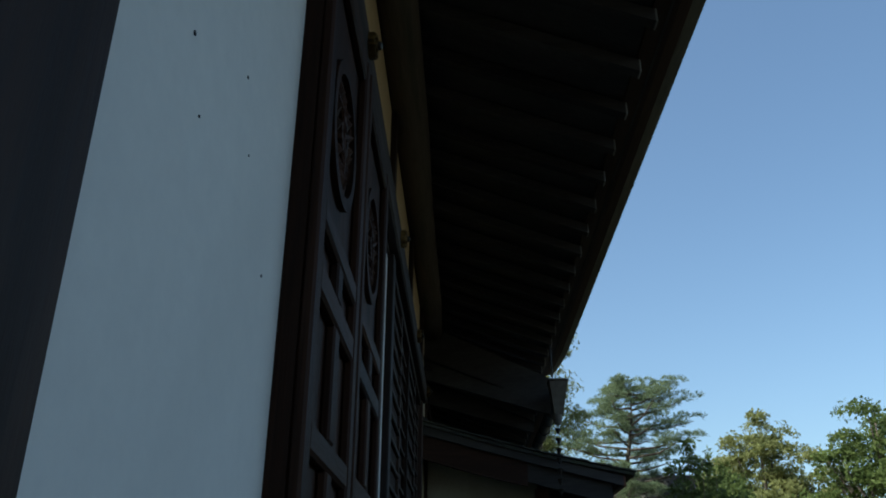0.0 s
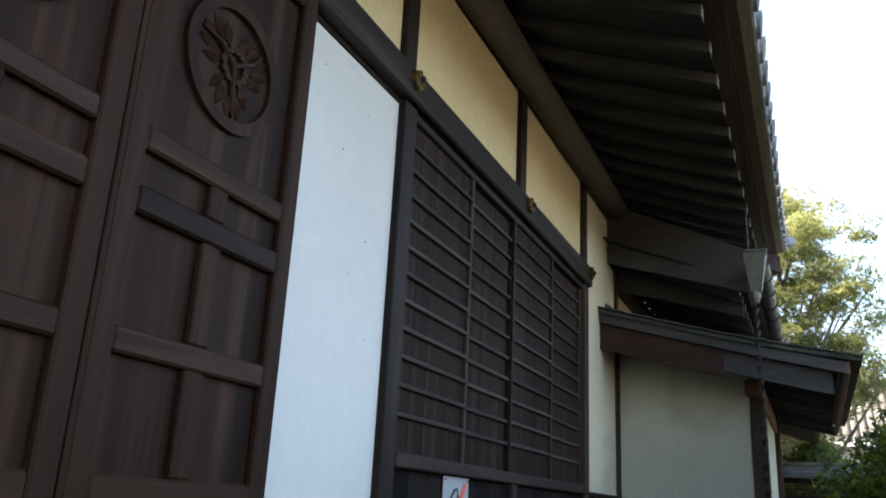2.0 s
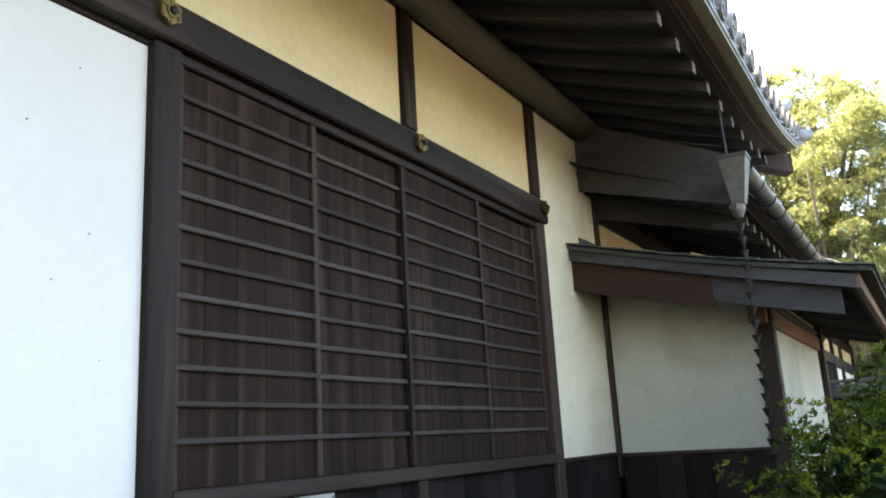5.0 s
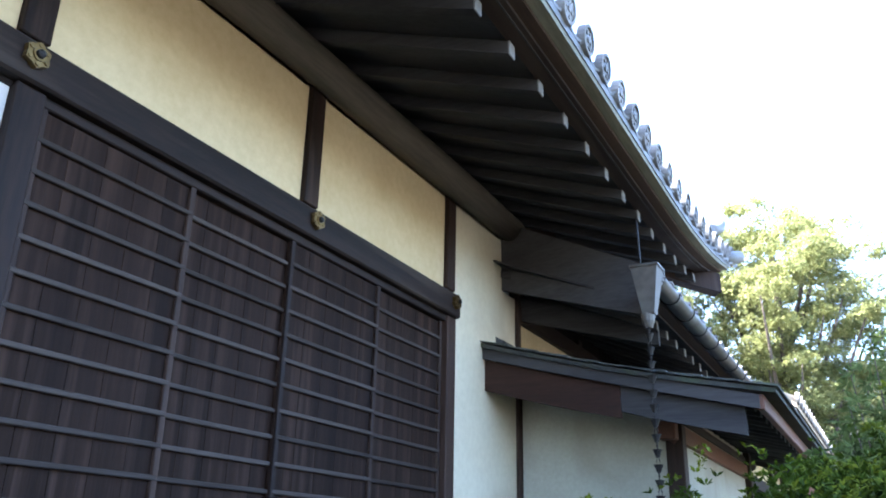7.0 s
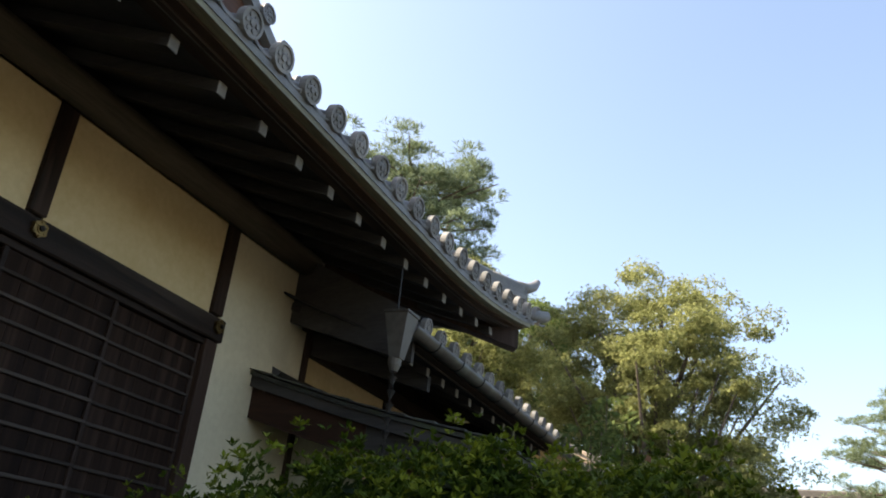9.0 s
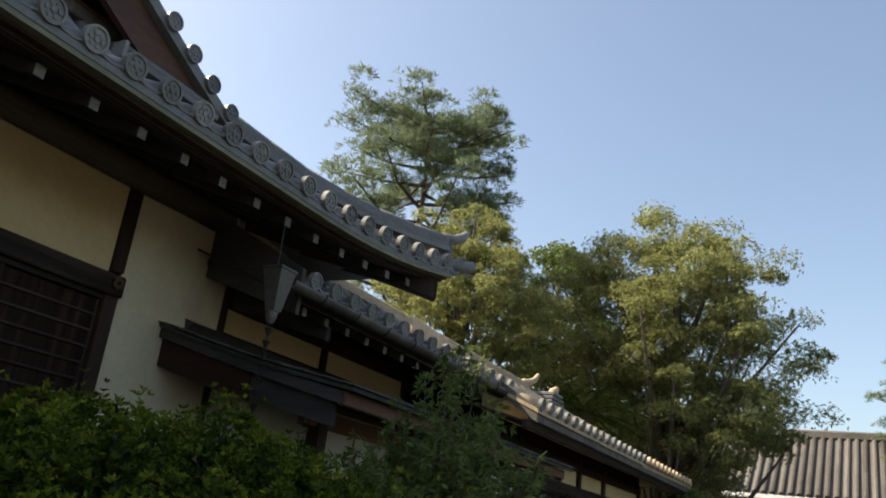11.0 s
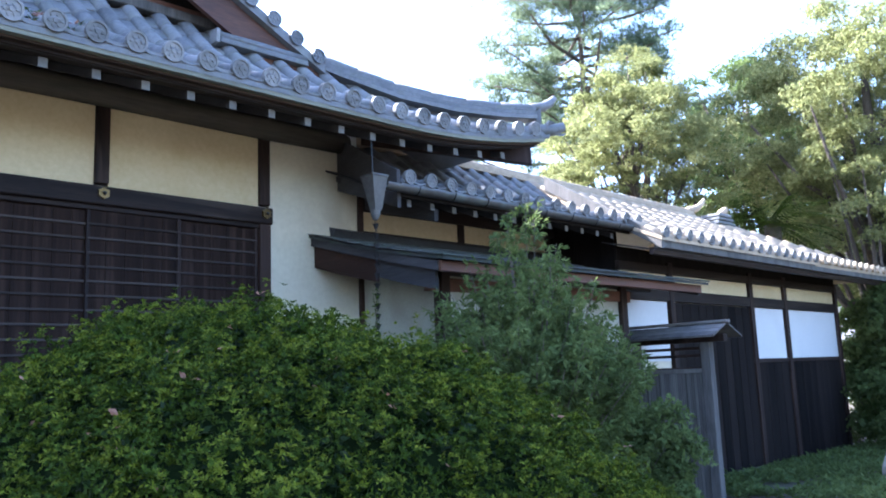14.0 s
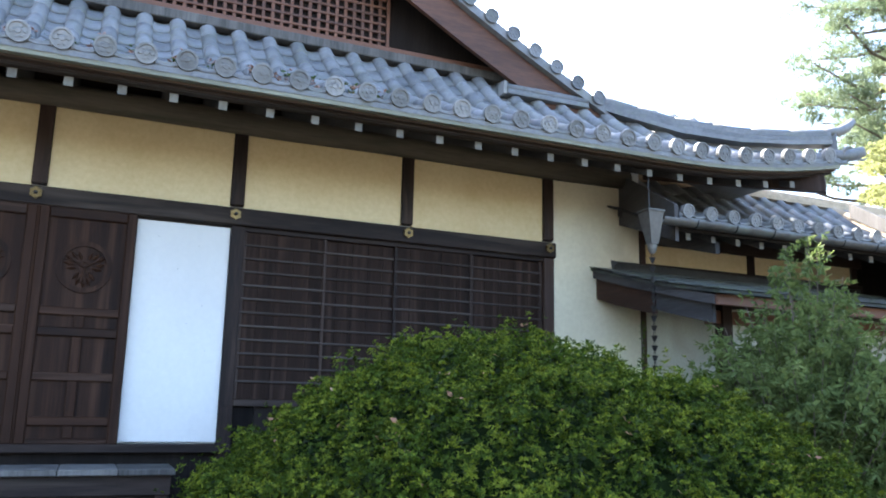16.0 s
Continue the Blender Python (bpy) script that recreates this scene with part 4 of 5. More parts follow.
def build_lean_to():
    lt = empty("lean_to", 5.2, -0.1, 0, "lean-to side room with a mossy shingled roof and cream walls", "building")
    base = pose(-5.2, 0.1, 0)

    def P(name, bm, mat, label="", smooth=False):
        return part(name, bm, mat, lt, label, smooth, base)
    # side wall facing the entrance
    bm = bmesh.new()
    hexa(bm, [(5.20, -1.31, 1.40), (5.30, -1.31, 1.40), (5.30, -0.04, 1.40), (5.20, -0.04, 1.40)], [(5.20, -1.31, 2.72), (5.30, -1.31, 2.72), (5.30, -0.04, 3.03), (5.20, -0.04, 3.03)])
    P("wall", bm, AGED, "cream plaster side wall with faint stains")
    P("dado", bm_box(5.205, 5.30, -1.31, -0.04, -0.4, 1.37, 0), BLACK_BOARD)
    for k in range(5):
        P("dado_board", bm_box(5.185, 5.20, -1.31 + 0.244 * k + 0.002, -1.31 + 0.244 * (k + 1) - 0.002, -0.3, 1.37, 0.003), BLACK_BOARD)
    P("dado_cap", bm_box(5.165, 5.30, -1.31, -0.04, 1.37, 1.40, 0.004), WOOD_H)
    P("corner_post", bm_box(5.17, 5.31, -1.45, -1.31, -0.3, 2.75), WOOD)
    P("post", bm_box(8.73, 8.87, -1.45, -1.31, -0.6, 2.75), WOOD)
    P("front_wall", bm_box(5.31, 8.73, -1.38, -1.32, -0.6, 2.70, 0), AGED, "cream plaster front wall")
    P("front_beam", bm_box(5.05, 9.0, -1.42, -1.28, 2.40, 2.55), RED_WOOD, "red-brown beam under the eaves")
    bm = bmesh.new()
    tube(bm, [(5.20, -1.38, 2.42), (5.24, -1.38, 2.30)], [0.05, 0.03], 8)
    P("bracket", bm, RED_WOOD)
    roof = part("roof", bmesh.new(), SHINGLE, lt, "thin mossy shingled lean-to roof", False, base)
    pth = line(-2.28, 2.63, 0.02, 3.18, 0.035, 8)
    bm = bmesh.new()
    n = len(pth)
    a = [[bm.verts.new((x, y, z - d)) for y, z in pth] for x, d in ((4.40, 0.0), (9.70, 0.0), (9.70, 0.035), (4.40, 0.035))]
    for j in range(4):
        for i in range(n - 1):
            bm.faces.new((a[j][i], a[(j + 1) % 4][i], a[(j + 1) % 4][i + 1], a[j][i + 1]))
    for i in (0, n - 1):
        bm.faces.new([a[j][i] for j in range(4)])
    bmesh.ops.recalc_face_normals(bm, faces=bm.faces[:])
    part("deck", bm, SHINGLE, roof)
    # courses of shingles
    rng = random.Random(4)
    for i in range(9):
        u0, u1 = i / 9, (i + 1.25) / 9
        y0, z0 = -2.30 + 2.30 * u0, 2.635 + 0.55 * u0 - 0.035 * math.sin(math.pi * u0)
        y1, z1 = -2.30 + 2.30 * min(u1, 1), 2.635 + 0.55 * min(u1, 1) - 0.035 * math.sin(math.pi * min(u1, 1))
        x = 4.38
        while x < 9.7:
            w = rng.uniform(0.2, 0.34)
            e = min(x + w, 9.72)
            t = rng.uniform(0.016, 0.026)
            bm = bmesh.new()
            hexa(bm, [(x, y0, z0), (e - 0.006, y0, z0), (e - 0.006, y1, z1), (x, y1, z1)], [(x, y0, z0 + t), (e - 0.006, y0, z0 + t), (e - 0.006, y1, z1 + 0.006), (x, y1, z1 + 0.006)])
            part("shingle", bm, SHINGLE, roof)
            x = e
    def verge(x0, x1, d0, d1, mat, name, ya=-2.16, yb=0.0):
        bm = bmesh.new()
        q = line(ya, 2.585 + (ya + 2.2) * 0.2545, yb, 2.585 + (yb + 2.2) * 0.2545, 0.012, 8)
        rows = [[bm.verts.new(p) for p in ((x0, y, z - d0), (x1, y, z - d0), (x1, y, z - d1), (x0, y, z - d1))] for y, z in q]
        for r0, r1 in zip(rows, rows[1:]):
            for j in range(4):
                bm.faces.new((r0[j], r0[(j + 1) % 4], r1[(j + 1) % 4], r1[j]))
        bm.faces.new(rows[0])
        bm.faces.new(rows[-1][::-1])
        bmesh.ops.recalc_face_normals(bm, faces=bm.faces[:])
        part(name, bm, mat, roof)
    verge(4.43, 4.47, 0.0, 0.10, WOOD_R, "verge_cap")
    verge(4.48, 4.52, 0.10, 0.36, RED_DARK, "verge_board", -1.15)
    verge(4.50, 4.545, 0.10, 0.30, WOOD_R, "verge_board", -2.05, -0.9)
    verge(9.60, 9.66, 0.0, 0.14, WOOD_R, "verge_cap")
    part("fascia", bm_box(4.45, 9.66, -2.19, -2.14, 2.49, 2.60), RED_WOOD, roof, "red-brown eave fascia")
    rafters(roof, 4.62, 9.6, 0.30, -2.10, 2.57, -0.05, 3.08, 0.025, 0.06)
    bm = bmesh.new()
    tube(bm, [(4.56, -1.36, 2.62), (9.6, -1.36, 2.62)], [0.05, 0.05], 8)
    part("purlin", bm, WOOD_H, roof)
    bm = bmesh.new()
    hexa(bm, [(4.72, -0.06, 3.16), (9.0, -0.06, 3.16), (9.0, 0.0, 3.16), (4.72, 0.0, 3.16)], [(4.76, -0.06, 3.27), (9.0, -0.06, 3.24), (9.0, 0.0, 3.24), (4.70, 0.0, 3.30)])
    part("flashing", bm, IRON, roof)


def build_far_wing():
    fw = empty("far_wing", 13.5, -1.0, -0.6, "far wing with dark boards, white panels and sunlit tiles", "building")
    base = pose(-13.5, 1.0, 0.53)

    def P(name, bm, mat, label="", smooth=False):
        return part(name, bm, mat, fw, label, smooth, base)
    P("wall", bm_box(9.3, 17.6, -1.06, -0.9, -0.7, 3.35, 0), CREAM)
    P("end_wall", bm_box(17.45, 17.6, -0.9, 4.0, -0.7, 3.35, 0), CREAM)
    P("wall", bm_box(9.2, 9.3, -1.06, 0.1, -0.6, 3.9, 0), BLACK_BOARD, "dark boarded return wall")
    for a, b in ((9.3, 10.6), (10.72, 13.4), (13.55, 15.0), (15.1, 17.5)):
        P("ochre_strip", bm_box(a, b, -1.085, -1.06, 2.76, 3.0, 0.003), OCHRE)
    for a, b in ((9.32, 10.55), (13.56, 14.86), (15.03, 17.48)):
        P("white_panel", bm_box(a, b, -1.09, -1.06, 1.62, 2.56, 0.003), WHITE, "bright white plaster panel")
    P("beam", bm_box(9.2, 17.62, -1.13, -1.06, 2.57, 2.75), WOOD_H)
    P("beam", bm_box(9.2, 17.62, -1.13, -1.06, 3.01, 3.14), WOOD_H)
    P("frieze_board", bm_box(9.2, 17.62, -1.10, -1.062, 3.142, 3.36, 0.004), BLACK_BOARD)
    P("rail", bm_box(13.4, 17.6, -1.12, -1.06, 1.55, 1.62), WOOD_H)
    for x in (10.66, 13.48, 14.95, 17.55):
        P("post", bm_box(x - 0.07, x + 0.07, -1.14, -1.06, -0.45, 3.2), WOOD)
    x = 10.75
    while x < 13.38:
        P("board", bm_box(x + 0.004, x + 0.256, -1.10, -1.06, -0.45, 2.56, 0.004), BLACK_BOARD)
        x += 0.262
    x = 13.56
    while x < 17.3:
        P("board", bm_box(x + 0.004, x + 0.32, -1.10, -1.06, -0.45, 1.55, 0.004), BLACK_BOARD)
        x += 0.328
    P("foundation", bm_box(10.6, 17.65, -1.22, -1.06, -0.75, -0.46), GREY_WOOD)
    # tiles here carry the sun in their pale warm colour
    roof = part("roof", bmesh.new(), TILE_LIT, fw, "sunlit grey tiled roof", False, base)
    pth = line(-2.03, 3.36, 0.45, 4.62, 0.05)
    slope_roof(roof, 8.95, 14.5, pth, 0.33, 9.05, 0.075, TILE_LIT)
    # the hipped end: rows that grow shorter towards the corner
    x = 9.05 + 0.33 * 17
    field = TileField()
    while x < 18.45:
        u = (x - 14.5) / 4.0
        y1 = 0.45 - 2.35 * max(u, 0.02)
        z1 = 4.62 - 1.2 * max(u, 0.02)
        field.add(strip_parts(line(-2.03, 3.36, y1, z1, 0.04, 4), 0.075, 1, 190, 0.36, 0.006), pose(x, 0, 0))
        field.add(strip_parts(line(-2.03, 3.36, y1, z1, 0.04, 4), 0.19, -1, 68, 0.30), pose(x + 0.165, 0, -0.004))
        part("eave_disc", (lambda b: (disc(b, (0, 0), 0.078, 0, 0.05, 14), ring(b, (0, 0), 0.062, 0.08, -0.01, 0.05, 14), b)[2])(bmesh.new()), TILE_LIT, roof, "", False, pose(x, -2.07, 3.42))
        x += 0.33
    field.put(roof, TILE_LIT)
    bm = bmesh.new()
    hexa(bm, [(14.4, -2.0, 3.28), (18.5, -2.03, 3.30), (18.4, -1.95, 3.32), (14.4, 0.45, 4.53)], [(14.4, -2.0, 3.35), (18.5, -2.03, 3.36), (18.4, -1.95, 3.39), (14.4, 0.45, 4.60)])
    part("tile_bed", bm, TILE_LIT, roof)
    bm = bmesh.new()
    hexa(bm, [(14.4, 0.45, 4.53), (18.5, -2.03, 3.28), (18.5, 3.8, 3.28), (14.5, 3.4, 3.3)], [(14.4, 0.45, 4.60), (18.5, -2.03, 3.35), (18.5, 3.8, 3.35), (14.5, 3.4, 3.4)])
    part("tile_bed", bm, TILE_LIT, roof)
    # ridge
    ridge_layers(lambda nm, bm, mt, lb="", sm=False: part(nm, bm, mt, roof, lb, sm), [(4.8, 0.45, 4.80), (9.5, 0.45, 4.79), (14.4, 0.45, 4.80)], (0.10, 0.12), 0.07, TILE_LIT)
    bm = bmesh.new()
    tube(bm, [(14.3, 0.45, 4.76), (14.55, 0.42, 4.81), (14.78, 0.40, 4.92), (14.90, 0.38, 5.05)], [0.08, 0.075, 0.06, 0.04], 10)
    part("ridge_horn", bm, TILE_LIT, roof, "upturned tile at the ridge end", True)
    for k in range(5):
        w = 0.50 - 0.06 * k
        part("ridge_course", bm_box(14.55, 14.55 + 2 * w, -0.05 - 0.02 * k, 0.35, 4.28 + 0.075 * k, 4.345 + 0.075 * k, 0.012), TILE, roof)
    bm = bmesh.new()
    tube(bm, [(15.1, 0.12, 4.64), (15.15, 0.10, 4.76), (15.24, 0.08, 4.83)], [0.12, 0.10, 0.06], 10)
    part("ridge_finial", bm, TILE_LIT, roof, "", True)
    part("eave_board", bm_box(8.98, 18.4, -2.0, -1.88, 3.20, 3.33), GREY_WOOD, roof)
    part("eave_board", bm_box(8.98, 18.3, -1.88, -1.80, 3.12, 3.22), WOOD_H, roof)
    part("soffit_board", (lambda b: (hexa(b, [(8.98, -1.9, 3.17), (18.3, -1.9, 3.17), (18.3, -1.0, 3.40), (8.98, -1.0, 3.40)], [(8.98, -1.9, 3.19), (18.3, -1.9, 3.19), (18.3, -1.0, 3.42), (8.98, -1.0, 3.42)]), b)[1])(bmesh.new()), WOOD_R, roof)
    bm = bmesh.new()
    hexa(bm, [(8.96, -2.02, 3.18), (9.02, -2.02, 3.18), (9.02, -2.02, 3.36), (8.96, -2.02, 3.36)], [(8.96, 0.0, 4.40), (9.02, 0.0, 4.40), (9.02, 0.0, 4.62), (8.96, 0.0, 4.62)])
    part("verge_board", bm, GREY_WOOD, roof)


def build_gate():
    g = empty("garden_gate", 9.4, -2.33, ground_z(9.4, -2.33), "weathered roofed garden gate beside a slatted fence", "gate")
    base = pose(-9.4, 2.33, -ground_z(9.4, -2.33))

    def P(name, bm, mat, label=""):
        return part(name, bm, mat, g, label, False, base)
    P("post", bm_box(9.33, 9.46, -2.40, -2.26, -0.40, 1.78, 0.01), GREY_WOOD)
    P("post", bm_box(9.34, 9.46, -1.26, -1.14, -0.40, 1.78, 0.01), GREY_WOOD)
    for z in (1.42, 1.60, 1.70):
        P("rail", bm_box(9.37, 9.42, -2.26, -1.10, z - 0.02, z + 0.02, 0.004), WOOD)
    P("rail", bm_box(9.36, 9.44, -2.26, -1.10, 1.36, 1.42, 0.004), GREY_WOOD)
    y = -1.12
    while y > -2.24:
        P("slat", bm_box(9.385, 9.41, y - 0.026, y, -0.35, 1.37, 0.004), GREY_WOOD)
        y -= 0.030
    P("lintel", bm_box(9.35, 9.45, -2.62, -0.98, 1.78, 1.88, 0.006), WOOD)
    for sgn in (-1, 1):
        for k in range(3):
            a = 0.05 + 0.11 * k
            b = a + 0.14
            z0, z1 = 2.04 - a * 0.45, 2.04 - b * 0.45
            bm = bmesh.new()
            hexa(bm, [(9.4 + sgn * a, -2.66, z0 - 0.02), (9.4 + sgn * b, -2.66, z1 - 0.02), (9.4 + sgn * b, -0.94, z1 - 0.02), (9.4 + sgn * a, -0.94, z0 - 0.02)],
                 [(9.4 + sgn * a, -2.66, z0), (9.4 + sgn * b, -2.66, z1 + 0.008), (9.4 + sgn * b, -0.94, z1 + 0.008), (9.4 + sgn * a, -0.94, z0)])
            P("roof_board", bm, GREY_WOOD)
    P("ridge_board", bm_box(9.34, 9.46, -2.68, -0.92, 2.03, 2.07, 0.006), GREY_WOOD)


def build_sign():
    s = part("no_smoking_sign", bm_box(0.735, 1.085, -0.030, -0.022, 0.96, 1.432, 0.002), STEEL)
    tagged(s, "grey no-smoking plate with a red bar, fixed to the dark boards", "sign")

    def S(name, bm, mat, label=""):
        return part(name, bm, mat, s, label)
    S("red_band", bm_box(0.737, 1.083, -0.033, -0.0302, 0.962, 1.065, 0), RED)
    bm = bmesh.new()
    hexa(bm, [(0.79, -0.036, 1.10), (0.835, -0.036, 1.10), (1.045, -0.036, 1.40), (1.0, -0.036, 1.40)], [(0.79, -0.0335, 1.10), (0.835, -0.0335, 1.10), (1.045, -0.0335, 1.40), (1.0, -0.0335, 1.40)])
    S("red_bar", bm, RED)
    S("cigarette", bm_box(0.80, 1.04, -0.0332, -0.0302, 1.19, 1.235, 0), INK)
    bm = bmesh.new()
    tube(bm, [(0.83, -0.032, 1.26), (0.86, -0.032, 1.29), (0.83, -0.032, 1.32), (0.87, -0.032, 1.36), (0.91, -0.032, 1.37), (0.93, -0.032, 1.33), (0.90, -0.032, 1.29)], [0.008] * 7, 6)
    S("smoke", bm, INK)
    cu = bpy.data.curves.new("lettering", "FONT")
    cu.body, cu.size, cu.align_x = "NO SMOKING", 0.040, "CENTER"
    cu.extrude = 0.0005
    ob = new("lettering", cu)
    me = bpy.data.meshes.new_from_object(ob.evaluated_get(bpy.context.evaluated_depsgraph_get()))
    bpy.data.objects.remove(ob)
    me.materials.append(PALE)
    share("lettering", me, s, pose(0.91, -0.0345, 0.98, 90, 0, 0))
    bm = bmesh.new()
    for x in (0.862, 0.912):
        for z in (1.022, 1.036, 1.05):
            box(bm, x, x + 0.042, -0.0345, -0.0335, z - 0.003, z + 0.003)
        box(bm, x + 0.018, x + 0.024, -0.0345, -0.0335, 1.018, 1.056)
    S("characters", bm, PALE)
    for x in (0.75, 1.07):
        bm = bmesh.new()
        disc(bm, (x, 1.415), 0.005, -0.034, -0.029, 8)
        S("screw", bm, IRON)
    s.matrix_basis = pose(0, 0, -0.052)


def build_steps():
    st = empty("entrance_step", CX, -0.5, ground_z(CX, -0.5), "weathered dark wooden entrance platform of wide boards", "step")
    b = pose(-CX, 0.5, -ground_z(CX, -0.5))
    x0, x1 = -3.35, -0.45
    n = 6
    for k in range(n):
        a, c = x0 + (x1 - x0) * k / n, x0 + (x1 - x0) * (k + 1) / n
        part("board", bm_box(a + 0.003, c - 0.003, -0.72, -0.07, 0.775, 0.83, 0.008), GREY_WOOD, st, "", False, b)
    part("apron", bm_box(x0 + 0.03, x1 - 0.03, -0.66, -0.60, 0.60, 0.775, 0.006), WOOD_H, st, "", False, b)
    part("apron", bm_box(x0 + 0.03, x1 - 0.03, -0.57, -0.10, 0.52, 0.60, 0.006), WOOD_H, st, "", False, b)
    for x in (x0 + 0.1, CX, x1 - 0.1):
        part("leg", bm_box(x - 0.05, x + 0.05, -0.64, -0.54, -0.1, 0.60, 0.006), WOOD, st, "", False, b)
    sn = part("step_stone", bm_box(-2.95, -0.98, -1.18, -0.74, -0.12, 0.36, 0.03), STONE)
    tagged(sn, "pale rough-hewn stone step before the entrance", "step stone")


def build_stone():
    gz = ground_z(12.1, -3.85)
    bm = bmesh.new()
    rows = []
    for k in range(9):
        z = -0.1 + 0.56 * k / 8
        w = 0.36 * (1 - 0.12 * k / 8 - 0.22 * (k / 8) ** 4)
        rows.append([bm.verts.new((w * sx * (1 + 0.2 * noise.noise((sx * 2, sy * 2, z * 6))), w * 0.8 * sy * (1 + 0.2 * noise.noise((sx * 3, sy * 2, z * 6 + 4))), z))
                     for sx, sy in ((-1, -0.6), (-0.6, -1), (0.6, -1), (1, -0.6), (1, 0.6), (0.6, 1), (-0.6, 1), (-1, 0.6))])
    for a, b in zip(rows, rows[1:]):
        for i in range(8):
            bm.faces.new((a[i], a[(i + 1) % 8], b[(i + 1) % 8], b[i]))
    bm.faces.new(rows[-1])
    bm.faces.new(rows[0][::-1])
    st = part("garden_stone", bm, STONE)
    st.matrix_basis = pose(12.1, -3.85, gz, 0, 0, 0.35)
    tagged(st, "rough grey garden rock standing among the shrubs", "rock")


build_hall()
build_low_wing()
build_lean_to()
build_far_wing()
build_gate()
build_sign()
build_steps()
build_stone()


# ---- planting ----
def leaf_cloud(name, centres, ways, size, material, parent=None, spread=1.0, per=6, slim=0.42, seed=1, lift=0.35):
    """Rosettes of folded leaves: per leaves round each centre, tilted about its way."""
    rs = np.random.RandomState(seed)
    c = np.repeat(np.asarray(centres, float), per, axis=0)
    w = np.repeat(np.asarray(ways, float), per, axis=0)
    n = len(c)
    w /= np.linalg.norm(w, axis=1, keepdims=True) + 1e-9
    r = rs.normal(size=(n, 3))
    side = r - (r * w).sum(1, keepdims=True) * w
    side /= np.linalg.norm(side, axis=1, keepdims=True) + 1e-9
    d = side * spread + w * (lift + rs.uniform(-0.25, 0.45, (n, 1)))
    d /= np.linalg.norm(d, axis=1, keepdims=True)
    wid = np.cross(d, w + 0.4 * rs.normal(size=(n, 3)))
    wid /= np.linalg.norm(wid, axis=1, keepdims=True) + 1e-9
    up = np.cross(wid, d)
    L = size * rs.uniform(0.65, 1.25, (n, 1))
    root = c + d * L * 0.08
    mid = c + d * L * 0.55
    tip = c + d * L
    v = np.stack([root, mid + wid * L * slim * 0.5 + up * L * 0.08, tip, mid - wid * L * slim * 0.5 + up * L * 0.08], 1).reshape(-1, 3)
    me = bpy.data.meshes.new(name)
    me.vertices.add(4 * n)
    me.vertices.foreach_set("co", v.ravel())
    me.loops.add(4 * n)
    me.loops.foreach_set("vertex_index", np.arange(4 * n, dtype=np.int32))
    me.polygons.add(n)
    me.polygons.foreach_set("loop_start", np.arange(0, 4 * n, 4, dtype=np.int32))
    me.update(calc_edges=True)
    me.validate()
    me.materials.append(material)
    ob = new(name, me)
    if parent is not None:
        ob.parent = parent
    return ob


CREST = ((-1.1, 1.0), (-0.5, 1.3), (0.1, 1.56), (0.7, 1.79), (1.4, 1.86), (2.0, 1.73), (3.0, 1.45), (3.6, 1.2), (4.4, 0.8))


def bush_top(x, y):
    """Top of the clipped azalea mound: a steep face to the path, a long even back, shallow lobes all over."""
    u = (x - 1.62) / 2.72
    v = (y + 3.3) / (2.5 if y < -3.3 else 1.7)
    r = abs(u) ** 3.6
    k = abs(v) ** (2.5 if y < -3.3 else 4.0)
    if r + k >= 1:
        return None
    for (xa, za), (xb, zb) in zip(CREST, CREST[1:]):
        if x <= xb:
            break
    f = min(max((x - xa) / (xb - xa), 0), 1)
    crest = za + (zb - za) * f - 0.12 * min(max((y + 3.2) / 0.6, 0), 1)
    lobes = 0.11 * noise.noise((x * 1.7, y * 1.7, 2.0)) + 0.14 * noise.noise((x * 3.6, y * 3.6, 5.0))
    return -0.25 + (crest + 0.25) * (1 - r - k) ** 0.5 + lobes


